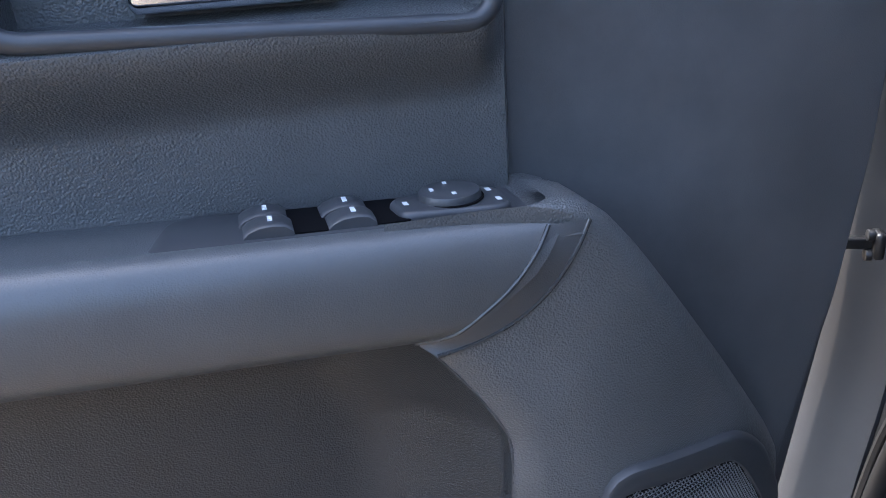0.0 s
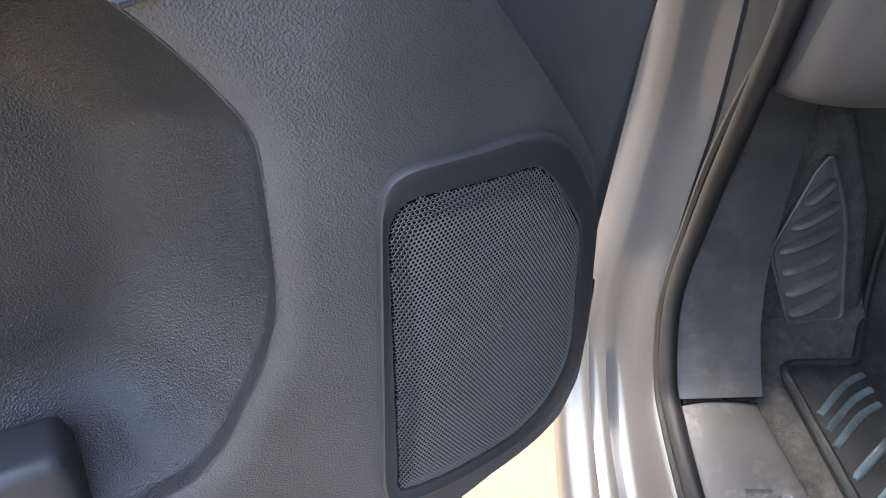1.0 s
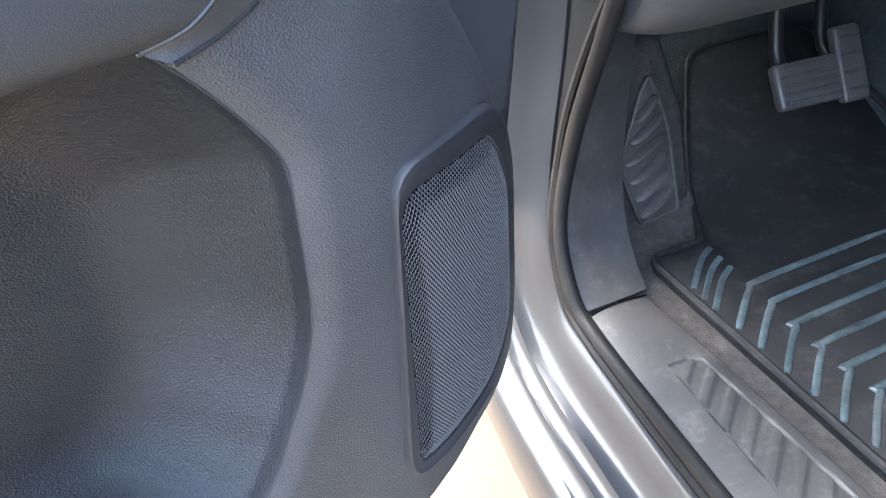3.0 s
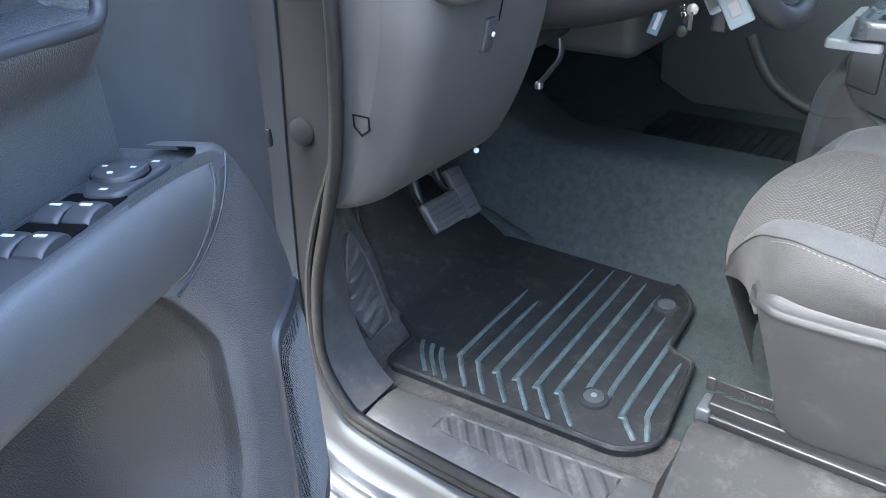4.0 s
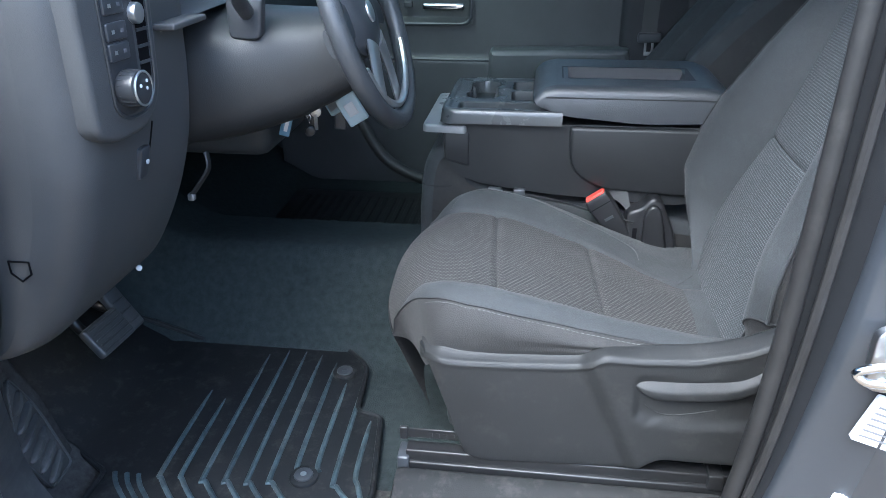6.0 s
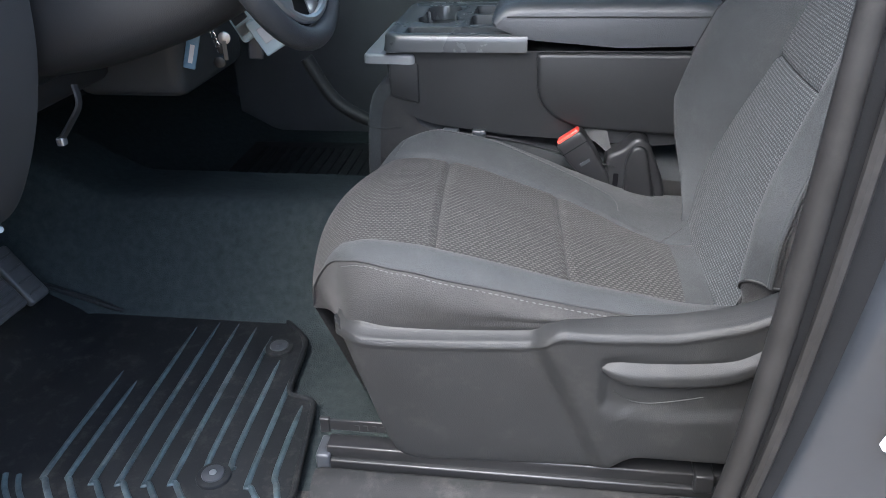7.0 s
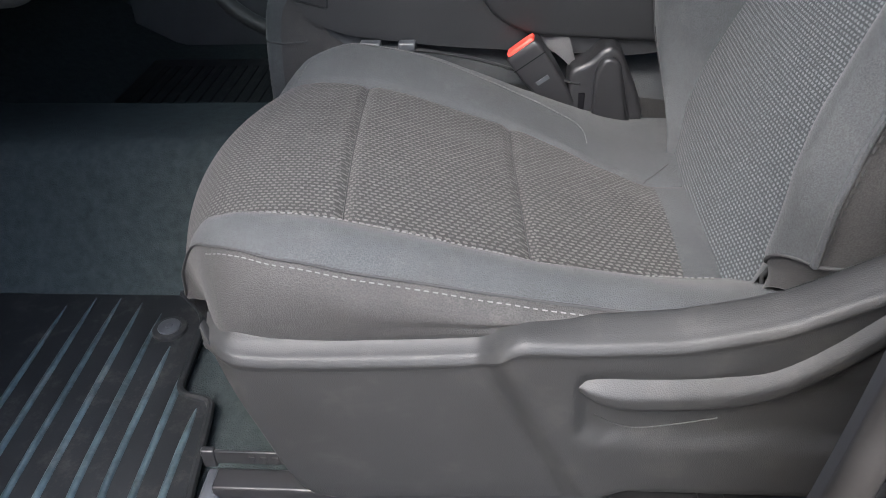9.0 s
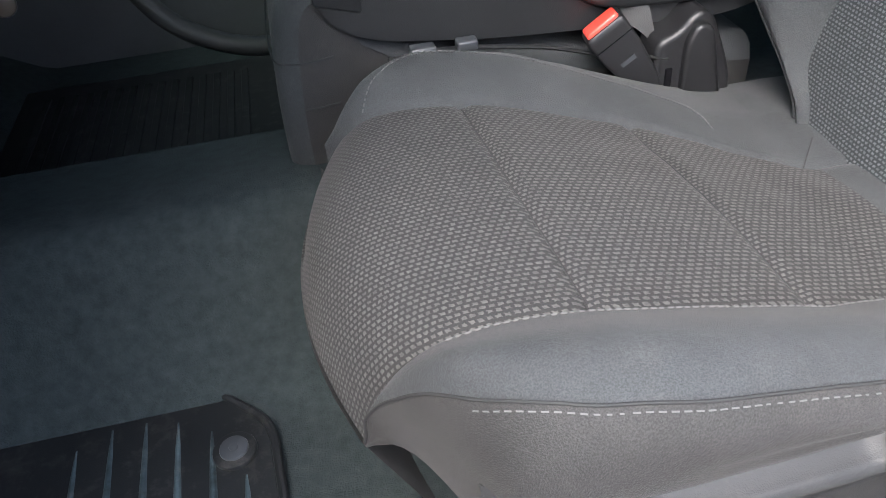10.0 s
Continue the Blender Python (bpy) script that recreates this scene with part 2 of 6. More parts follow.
def surface(fn, nu, nv, ring=False):
    """A sheet from fn(a, b) with a and b from 0 to 1; ring joins the last row of a to the first."""
    rows = nu if ring else nu + 1
    vs = [fn(i / nu, j / nv) for i in range(rows) for j in range(nv + 1)]
    fs = []
    for i in range(nu):
        k = (i + 1) % rows
        for j in range(nv):
            fs.append((i * (nv + 1) + j, k * (nv + 1) + j, k * (nv + 1) + j + 1, i * (nv + 1) + j + 1))
    return faces_mesh(vs, fs)


def loft(rings, cap=True):
    n = len(rings[0])
    vs = [p for r in rings for p in r]
    fs = []
    for i in range(len(rings) - 1):
        for j in range(n):
            k = (j + 1) % n
            fs.append((i * n + j, i * n + k, (i + 1) * n + k, (i + 1) * n + j))
    if cap:
        fs.append(tuple(range(n))[::-1])
        fs.append(tuple((len(rings) - 1) * n + j for j in range(n)))
    return faces_mesh(vs, fs)


def smooth_path(pts, per=6, closed=False):
    """Catmull-Rom through the points."""
    pts = [Vector(p) for p in pts]
    out = []
    count = len(pts)
    spans = count if closed else count - 1
    for i in range(spans):
        if closed:
            p0, p1, p2, p3 = (pts[(i + k) % count] for k in (-1, 0, 1, 2))
        else:
            p0, p1, p2, p3 = pts[max(i - 1, 0)], pts[i], pts[i + 1], pts[min(i + 2, count - 1)]
        for s in range(per):
            a = s / per
            out.append(0.5 * (2 * p1 + (p2 - p0) * a + (2 * p0 - 5 * p1 + 4 * p2 - p3) * a * a
                              + (3 * p1 - p0 - 3 * p2 + p3) * a ** 3))
    if not closed:
        out.append(pts[-1])
    return out


def tube(pts, r, seg=8, closed=False, squash=1.0):
    pts = [Vector(p) for p in pts]
    rings = []
    up = Vector((0.13, 0.2, 0.97))
    n = len(pts)
    for i, p in enumerate(pts):
        a = pts[(i - 1) % n] if closed or i else p
        b = pts[(i + 1) % n] if closed or i < n - 1 else p
        d = (b - a).normalized()
        x = up.cross(d)
        if x.length < 1e-4:
            x = Vector((1, 0, 0)).cross(d)
        x.normalize()
        up = d.cross(x).normalized()
        rr = r[i] if isinstance(r, (list, tuple)) else r
        rings.append([p + x * math.cos(2 * math.pi * k / seg) * rr + up * math.sin(2 * math.pi * k / seg) * rr * squash for k in range(seg)])
    if closed:
        rings.append(rings[0])
        bm = loft(rings, cap=False)
        bmesh.ops.remove_doubles(bm, verts=bm.verts, dist=1e-6)
        return bm
    return loft(rings)


def rbox(lo, hi, r=0.003, seg=3, m=None):
    bm = bmesh.new()
    bmesh.ops.create_cube(bm, size=1.0)
    for v in bm.verts:
        v.co = Vector([(lo[k] + hi[k]) / 2 + v.co[k] * (hi[k] - lo[k]) for k in range(3)])
    if r:
        bmesh.ops.bevel(bm, geom=bm.edges[:], offset=r, segments=seg, profile=0.5, affect="EDGES")
    if m:
        bmesh.ops.transform(bm, matrix=m, verts=bm.verts)
    return bm


def join(*bms):
    me = bpy.data.meshes.new("tmp")
    bm = bmesh.new()
    for b in bms:
        b.to_mesh(me)
        b.free()
        bm.from_mesh(me)
    bpy.data.meshes.remove(me)
    return bm


def slab(poly, d0, d1, put, r=0.0, seg=3, sides=True):
    """A plate of outline poly (a, b), from depth d0 (back) to d1 (face, edge rounded by r); put(a, b, d) gives the place."""
    n = len(poly)
    cx, cy = sum(p[0] for p in poly) / n, sum(p[1] for p in poly) / n
    area = sum(poly[i][0] * poly[(i + 1) % n][1] - poly[(i + 1) % n][0] * poly[i][1] for i in range(n))
    turn = 1 if area > 0 else -1

    def inset(k):
        out = []
        for i in range(n):
            p, q, s = Vector(poly[i - 1]), Vector(poly[i]), Vector(poly[(i + 1) % n])
            e1, e2 = (q - p).normalized(), (s - q).normalized()
            n1, n2 = Vector((-e1.y, e1.x)) * turn, Vector((-e2.y, e2.x)) * turn
            b = n1 + n2
            if b.length < 1e-5:
                b = n1.copy()
            b.normalize()
            out.append(q + b * min(k / max(0.35, b.dot(n1)), k * 2))
        return out
    rings = [[put(p[0], p[1], d0) for p in poly]] if sides else []
    sign = 1 if d1 > d0 else -1
    for s in range(seg + 1 if r else 1):
        a = math.pi / 2 * s / seg if r else 0
        rings.append([put(p[0], p[1], d1 - sign * r * (1 - math.sin(a))) for p in inset(r * (1 - math.cos(a)))])
    bm = loft(rings, cap=False)
    bm.verts.ensure_lookup_table()
    last = [bm.verts[len(bm.verts) - n + j] for j in range(n)]
    f = bm.faces.new(last)
    if n > 4:
        bmesh.ops.triangulate(bm, faces=[f])
    return bm


def rounded(poly, r, per=5):
    """The polygon with its corners rounded; r is one radius or one for each corner."""
    out = []
    n = len(poly)
    for i in range(n):
        p, q, s = Vector(poly[i - 1]), Vector(poly[i]), Vector(poly[(i + 1) % n])
        rad = r[i] if isinstance(r, (list, tuple)) else r
        d1, d2 = (p - q), (s - q)
        k = min(rad, d1.length * 0.49, d2.length * 0.49)
        a, b = q + d1.normalized() * k, q + d2.normalized() * k
        for j in range(per + 1):
            w = j / per
            out.append(((1 - w) ** 2 * a + 2 * w * (1 - w) * q + w * w * b)[:])
    return out


def lerp(x, xs, ys):
    return float(np.interp(x, xs, ys))


def soft(x, xs, ys, w=0.012):
    """Like lerp, with its corners rounded over w."""
    return sum(float(np.interp(x + w * k, xs, ys)) for k in (-1.5, -1, -0.5, 0, 0.5, 1, 1.5)) / 7


def step(x, a, b):
    k = min(1, max(0, (x - a) / (b - a)))
    return k * k * (3 - 2 * k)


def disc(centre, normal, r, depth, bevel=0.002, seg=28):
    """A round button: its face at centre + normal * depth."""
    nn = Vector(normal).normalized()
    x = nn.orthogonal().normalized()
    y = nn.cross(x)
    c = Vector(centre)
    rings = []
    for rr, d in ((r, 0), (r, depth - bevel), (r - bevel * 0.3, depth - bevel * 0.3), (r - bevel, depth)):
        rings.append([c + nn * d + (x * math.cos(2 * math.pi * k / seg) + y * math.sin(2 * math.pi * k / seg)) * rr for k in range(seg)])
    return loft(rings)


def stitches(pts, length=0.005, gap=0.003, r=0.0006):
    """A row of thread stitches along a path."""
    pts = [Vector(p) for p in pts]
    bms = []
    vs, fs = [], []
    carry = 0.0
    for a, b in zip(pts, pts[1:]):
        d = b - a
        size = d.length
        if size < 1e-6:
            continue
        d.normalize()
        side = d.cross(Vector((0.3, 0.2, 1))).normalized() * r
        up = d.cross(side).normalized() * r
        s = carry
        while s < size:
            p, q = a + d * s, a + d * min(s + length, size + length * 0.5)
            k = len(vs)
            vs += [p - side, p + up, p + side, p - up, q - side, q + up, q + side, q - up]
            fs += [(k + i, k + (i + 1) % 4, k + 4 + (i + 1) % 4, k + 4 + i) for i in range(4)]
            s += length + gap
        carry = s - size
    return faces_mesh(vs, fs)


# ================= ground and truck body =================
GROUND_Z = -0.56
lone("ground", surface(lambda a, b: (-300 + 600 * a, -300 + 600 * b, GROUND_Z), 8, 8), CONCRETE,
     "tan sunlit concrete ground beside the truck", "ground", "structure")

PAINT_LINE = smooth_path([(-0.335, 0.05, 1.05), (-0.365, 0.065, 0.75), (-0.385, 0.07, 0.58), (-0.40, 0.07, 0.45), (-0.412, 0.068, 0.30),
                          (-0.40, 0.05, 0.18), (-0.368, 0.032, 0.08), (-0.325, 0.03, 0.01), (-0.27, 0.03, -0.015),
                          (-0.15, 0.03, -0.02), (0.1, 0.03, -0.018), (0.4, 0.03, -0.01), (0.55, 0.035, 0.03),
                          (0.64, 0.045, 0.13), (0.685, 0.05, 0.28), (0.714, 0.05, 0.45), (0.734, 0.05, 0.65), (0.75, 0.05, 1.05)], 6)
SEAL_LINE = smooth_path([(-0.25, 0.075, 1.05), (-0.275, 0.075, 0.80), (-0.275, 0.078, 0.66), (-0.296, 0.078, 0.48), (-0.328, 0.075, 0.366),
                         (-0.374, 0.070, 0.22), (-0.366, 0.050, 0.10), (-0.315, 0.044, 0.022), (-0.26, 0.046, 0.0),
                         (-0.1, 0.047, -0.004), (0.2, 0.047, 0.0), (0.45, 0.049, 0.005), (0.56, 0.055, 0.05),
                         (0.625, 0.065, 0.14), (0.652, 0.07, 0.27), (0.67, 0.07, 0.45), (0.68, 0.07, 0.70), (0.688, 0.07, 1.05)], 6)


def outward(path, i):
    d = path[min(i + 1, len(path) - 1)] - path[max(i - 1, 0)]
    return Vector((d.z, 0, -d.x)).normalized() * (-1)


def body_side():
    """The painted frame round the door opening, with the rocker below."""
    prof = [(0, 0.012), (0.0, 0), (0.006, -0.006), (0.03, -0.016), (0.052, -0.026), (0.062, -0.036), (0.066, -0.046), (0.072, -0.049),
            (0.082, -0.056), (0.086, -0.064), (0.094, -0.066), (0.105, -0.080), (0.112, -0.092), (0.13, -0.10), (0.20, -0.10), (0.28, -0.08)]
    prof_b = [(0, 0.012), (0.0, 0), (0.004, -0.008), (0.012, -0.012), (0.046, -0.022), (0.052, -0.030), (0.060, -0.032),
              (0.066, -0.038), (0.13, -0.030), (0.15, -0.028), (0.17, -0.034), (0.18, -0.06), (0.20, -0.09), (0.24, -0.10), (0.30, -0.10), (0.36, -0.10)]
    prof_a = [(0, 0.012), (0.0, 0), (0.008, -0.006), (0.018, -0.014), (0.028, -0.023), (0.037, -0.033), (0.045, -0.042), (0.053, -0.050),
              (0.062, -0.056), (0.075, -0.061), (0.09, -0.065), (0.11, -0.070), (0.13, -0.075), (0.15, -0.08), (0.20, -0.085), (0.28, -0.09)]
    rows = []
    for i, p in enumerate(PAINT_LINE):
        o = -outward(PAINT_LINE, i)
        if o.dot(Vector((p.x - 0.15, 0, p.z - 0.6))) < 0:
            o = -o
        k = step(p.x, 0.55, 0.68)
        up = step(p.z, 0.02, 0.16) * (1 if p.x < 0 else 0)
        own = [(a[0] * (1 - up) + c[0] * up, a[1] * (1 - up) + c[1] * up) for a, c in zip(prof, prof_a)]
        rows.append([p + o * (a[0] * (1 - k) + b[0] * k) + Vector((0, a[1] * (1 - k) + b[1] * k, 0)) for a, b in zip(own, prof_b)])
    return surface(lambda a, b: rows[round(a * (len(rows) - 1))][round(b * (len(prof) - 1))], len(rows) - 1, len(prof) - 1)


body = thing("body_side", (0.2, 0, -0.1), "grey metallic painted door opening and rocker of a pickup truck", "truck body", kind="structure")
part("door_opening_frame", body_side(), PAINT, body, "grey metallic paint with soft reflections")
part("outer_skin", join(rbox((-1.6, -0.09, -0.25), (-0.56, -0.06, 0.86), 0.012), rbox((1.05, -0.09, -0.25), (2.2, -0.06, 0.86), 0.012)), PAINT, body)
FLANGE = material("flange_plastic", (0.008, 0.0085, 0.0095), 0.7, spec=0.12, grain=0.3, grain_scale=900, kind="noise", vary=0.15)
part("rubber_flange", surface(lambda a, b: PAINT_LINE[round(a * (len(PAINT_LINE) - 1))].lerp(SEAL_LINE[round(a * (len(SEAL_LINE) - 1))], b)
                              + Vector((0, 0.004 * (1 - b) + 0.001 * math.sin(b * math.pi), 0)), len(PAINT_LINE) - 1, 8), FLANGE, body, "matte black pillar flange")
part("weather_seal", tube([p + Vector((0, -0.004, 0)) for p in SEAL_LINE], 0.0105, 10), SEAL_RUBBER, body, "grey rubber weather seal")
part("seal_lip", tube([p.lerp(q, 0.45 * step(k, -1, 12)) + Vector((0, -0.006 + 0.012 * (1 - step(k, 0, 12)), 0)) for k, (p, q) in enumerate(list(zip(SEAL_LINE, PAINT_LINE))[16:])], 0.006, 8), SEAL_RUBBER, body, "thin rubber lip")
for spot in ((-0.364, 0.079, 0.481), (-0.323, 0.070, 0.767)):
    part("rubber_plug", disc((spot[0], spot[1], spot[2]), (0.35, -0.93, 0.05), 0.021, 0.012, 0.006), FLANGE, body, "round black rubber plug")
part("bump_stop", rbox((-0.352, 0.055, 0.68), (-0.335, 0.07, 0.70), 0.003), FLANGE, body)

# door check strap and its bracket
strap = thing("door_check", (-0.36, 0.0, 0.48), "black steel door check strap bolted to the pillar", "door check")
part("arm", rbox((-0.40, -0.09, 0.478), (-0.388, 0.035, 0.490), 0.003, m=None), BLACK_STEEL, strap)
part("bracket", join(rbox((-0.400, 0.024, 0.470), (-0.378, 0.034, 0.498), 0.004), disc((-0.388, 0.024, 0.494), (0, -1, 0), 0.006, 0.006, 0.001),
                     disc((-0.388, 0.024, 0.473), (0, -1, 0), 0.006, 0.006, 0.001)), BLACK_STEEL, strap)

# B pillar: striker, stickers, inner trim
striker = thing("door_striker", (0.76, 0.01, 0.5), "zinc steel door striker loop bolted to the pillar", "striker")
part("base_plate", slab(rounded([(0.742, 0.462), (0.776, 0.462), (0.776, 0.536), (0.742, 0.536)], 0.016), 0.024, 0.012, lambda a, b, d: (a, d, b), 0.002), STEEL, striker)
part("loop", tube(smooth_path([(0.765, 0.015, 0.512), (0.765, -0.012, 0.513), (0.73, -0.020, 0.512), (0.716, -0.018, 0.503), (0.73, -0.020, 0.494), (0.765, -0.012, 0.492), (0.765, 0.015, 0.493)], 5), 0.0048, 10), CHROME, striker)
for zz in (0.526, 0.473):
    part("bolt", disc((0.759, 0.012, zz), (0, -1, 0), 0.009, 0.004, 0.0015, 12), STEEL, striker)


def sticker(name, label, x0, z0, w, h, lean, accent):
    s = thing(name, (x0, 0.013, z0), label, "sticker")
    ca, sa = math.cos(lean), math.sin(lean)

    def put(a, b, d):
        return (x0 + a * ca - b * sa, d, z0 + a * sa + b * ca)
    part("paper", slab(rounded([(0, 0), (w, 0), (w, h), (0, h)], 0.003), 0.018, 0.0125, put), LABEL_WHITE, s)
    for k in range(6):
        part("print_bar", slab([(0.006, h * (0.12 + 0.13 * k)), (w * (0.55 if k % 2 else 0.85), h * (0.12 + 0.13 * k)), (w * (0.55 if k % 2 else 0.85), h * (0.16 + 0.13 * k)), (0.006, h * (0.16 + 0.13 * k))], 0.014, 0.0121, put), LABEL_GREY, s)
    if accent:
        part("warning_band", slab([(0.0, h * 0.0), (w * 0.3, 0), (w * 0.3, h * 0.9), (0, h * 0.9)], 0.014, 0.0118, put), YELLOW, s)


sticker("tyre_label", "white paper label with rows of grey print", 0.742, 0.400, 0.075, 0.06, radians(-18), False)
sticker("warning_label", "white label with a yellow warning band", 0.735, 0.27, 0.06, 0.05, radians(-10), True)
lone("pillar_trim", join(surface(lambda a, b: (SEAL_LINE[-28 + round(a * 27)].x + 0.09 * b - 0.004, 0.078 + 0.10 * b ** 0.7, SEAL_LINE[-28 + round(a * 27)].z), 27, 6),
                         rbox((0.80, 0.16, 0.10), (1.02, 0.22, 1.3), 0.02)), TRIM_FLAT,
     "black plastic trim inside the door pillar", "pillar trim", "structure")

# ---- cabin shell: carpet, firewall, roof, far side ----
def floor_z(x, y):
    z = -0.014
    z = max(z, 0.222 * (0.35 * step(y, 0.66, 0.78) + 0.65 * step(y, 0.70, 0.84)) * (1 - 0.10 * step(y, 0.86, 1.03)) * (1 - step(y, 1.025, 1.13)) - 0.014)
    z += 0.55 * max(0, -0.43 - x) ** 1.0 * (1 if x > -0.95 else 1)
    return z


def carpet_sheet():
    return surface(lambda a, b: (-0.85 + 2.8 * a, 0.095 + 1.875 * b, floor_z(-0.85 + 2.8 * a, 0.095 + 1.875 * b)), 90, 150)


lone("floor", carpet_sheet(), CARPET, "charcoal carpet over the floor and tunnel", "carpet", "structure")
lone("sill_base", join(rbox((-0.60, 0.058, -0.10), (0.75, 0.115, -0.018), 0.004), rbox((-0.42, 0.056, -0.05), (-0.268, 0.105, -0.006), 0.004)), KICK_PLASTIC, "dark underside of the sill trim", "sill", "structure")
lone("wall_front", rbox((-0.93, 0.05, -0.1), (-0.85, 2.05, 0.95), 0.02), TRIM_FLAT, "black padded firewall under the dash", "firewall", "structure")
lone("wall_rear", rbox((1.92, 0.02, -0.1), (1.98, 2.02, 0.75), 0.02), TRIM_FLAT, "dark trim of the cabin back wall", "wall", "structure")
lone("wall_side_rear", rbox((1.0, 0.0, -0.1), (1.95, 0.06, 0.85), 0.02), TRIM_FLAT, "dark inner panel of the closed rear door", "door panel", "structure")
lone("ceiling", rbox((0.08, 0.22, 1.28), (1.95, 1.84, 1.36), 0.03), plain("headliner_cloth", (0.35, 0.35, 0.34), 0.9), "pale grey cloth headliner", "headliner", "structure")
lone("pillar_far", join(rbox((0.63, 1.84, 0.1), (0.86, 1.98, 1.32), 0.03), rbox((0.80, 1.84, -0.1), (2.0, 1.9, 0.84), 0.03), rbox((1.7, 1.8, 0.2), (1.98, 1.98, 1.32), 0.03)), TRIM_FLAT, "dark far side pillars and rear door panel", "pillar", "structure")


# Dark glass for unseen panes, so the open door gives most cabin light.
TINT = bpy.data.materials.new("cab_dimming_glass")
TINT.use_nodes = True
TINT.node_tree.nodes.clear()
tint_out = TINT.node_tree.nodes.new("ShaderNodeOutputMaterial")
tint_mix = TINT.node_tree.nodes.new("ShaderNodeMixShader")
tint_mix.inputs[0].default_value = 0.06
tint_pass = TINT.node_tree.nodes.new("ShaderNodeBsdfTransparent")
tint_pass.inputs["Color"].default_value = (0.42, 0.47, 0.46, 1)
tint_gloss = TINT.node_tree.nodes.new("ShaderNodeBsdfGlossy")
tint_gloss.inputs["Roughness"].default_value = 0.02
TINT.node_tree.links.new(tint_pass.outputs[0], tint_mix.inputs[1])
TINT.node_tree.links.new(tint_gloss.outputs[0], tint_mix.inputs[2])
TINT.node_tree.links.new(tint_mix.outputs[0], tint_out.inputs[0])


def pane(name, label, corners):
    """An unseen pane, 5 mm thick, added over a cab opening to cut its light."""
    a, b, c, d = (Vector(p) for p in corners)
    off = (b - a).cross(d - a).normalized() * 0.005
    lone(name, loft([[a, b, c, d], [a + off, b + off, c + off, d + off]]), TINT, label, "window", "structure")


pane("window_1", "unseen tinted windscreen sloping over the dash, added to dim the cab", [(-0.78, 0.12, 0.98), (-0.78, 1.92, 0.98), (0.09, 1.82, 1.33), (0.09, 0.20, 1.33)])
pane("window_2", "unseen tinted side window of the closed far door, added to dim the cab", [(-0.62, 1.90, 0.845), (0.64, 1.90, 0.845), (0.64, 1.84, 1.32), (0.05, 1.84, 1.32)])
pane("window_3", "unseen tinted rear side window on the far side, added to dim the cab", [(0.86, 1.90, 0.845), (1.92, 1.90, 0.845), (1.92, 1.84, 1.32), (0.86, 1.84, 1.32)])
pane("window_4", "unseen tinted rear window, added to dim the cab", [(1.95, 0.05, 0.75), (1.95, 1.95, 0.75), (1.93, 1.84, 1.32), (1.93, 0.22, 1.32)])
pane("window_5", "unseen tinted window of the closed rear door, added to dim the cab", [(1.02, 0.03, 0.85), (1.92, 0.03, 0.85), (1.92, 0.20, 1.32), (1.02, 0.20, 1.32)])


# ================= the open door =================
HINGE = Vector((-0.30, 0.0, 0.0))
ALONG = Vector((0.443, -0.8965, 0.0))
INWARD = Vector((0.8965, 0.443, 0.0))


def D(u, n, z):
    return HINGE + ALONG * u + INWARD * n + Vector((0, 0, z))


door = thing("car_door", D(0.5, -0.06, 0.0), "wide open truck door with a black plastic inner panel", "car door")


def bulge(u):
    return soft(u, [0.03, 0.075, 0.095, 0.12, 0.17, 0.23, 0.287, 0.33, 0.37, 0.5, 1.05], [-0.03, -0.004, 0.012, 0.028, 0.050, 0.068, 0.080, 0.078, 0.070, 0.066, 0.060], 0.02)


def pocket_edge(z):
    return lerp(z, [0.165, 0.175, 0.193, 0.22, 0.247, 0.28, 0.32, 0.355, 0.43, 0.462, 0.50, 0.535, 0.56], [0.62, 0.510, 0.456, 0.428, 0.411, 0.391, 0.375, 0.369, 0.3645, 0.367, 0.388, 0.414, 0.44])





def shoulder(u):
    return lerp(u, [0.055, 0.07, 0.10, 0.14, 0.179, 0.239, 0.273, 0.295, 0.312, 0.335, 0.36, 1.1], [0.24, 0.318, 0.362, 0.415, 0.468, 0.548, 0.592, 0.617, 0.629, 0.633, 0.628, 0.62])


def panel_low(u):
    return lerp(u, [0.055, 0.062, 0.08, 0.11, 0.15, 0.21, 0.28, 0.34, 1.1], [0.18, 0.11, 0.068, 0.052, 0.055, 0.061, 0.055, 0.042, 0.035])


def rim_drop(hi, z):
    edge = min(max(hi - z, 0), 0.022)
    return 0.012 * ((0.022 - edge) / 0.022) ** 2


ZP = 0.172
LIP = 0.008
EDGE = smooth_path([(1.02, 0.172, 0), (0.80, 0.172, 0), (0.62, 0.172, 0)] + [(pocket_edge(z), z, 0) for z in (0.175, 0.184, 0.193, 0.22, 0.247, 0.28, 0.32, 0.355, 0.43, 0.462, 0.50, 0.535, 0.56)] + [(0.50, 0.575, 0), (0.75, 0.588, 0), (1.02, 0.60, 0)], 14)
EDGE_XY = np.array([(p.x, p.y) for p in EDGE])


def lip_fall(u, z):
    """The panel rounds off towards the pocket's edge."""
    e = float(np.min(np.hypot(EDGE_XY[:, 0] - u, EDGE_XY[:, 1] - z)))
    return LIP * max(0.0, 1 - e / 0.024) ** 2




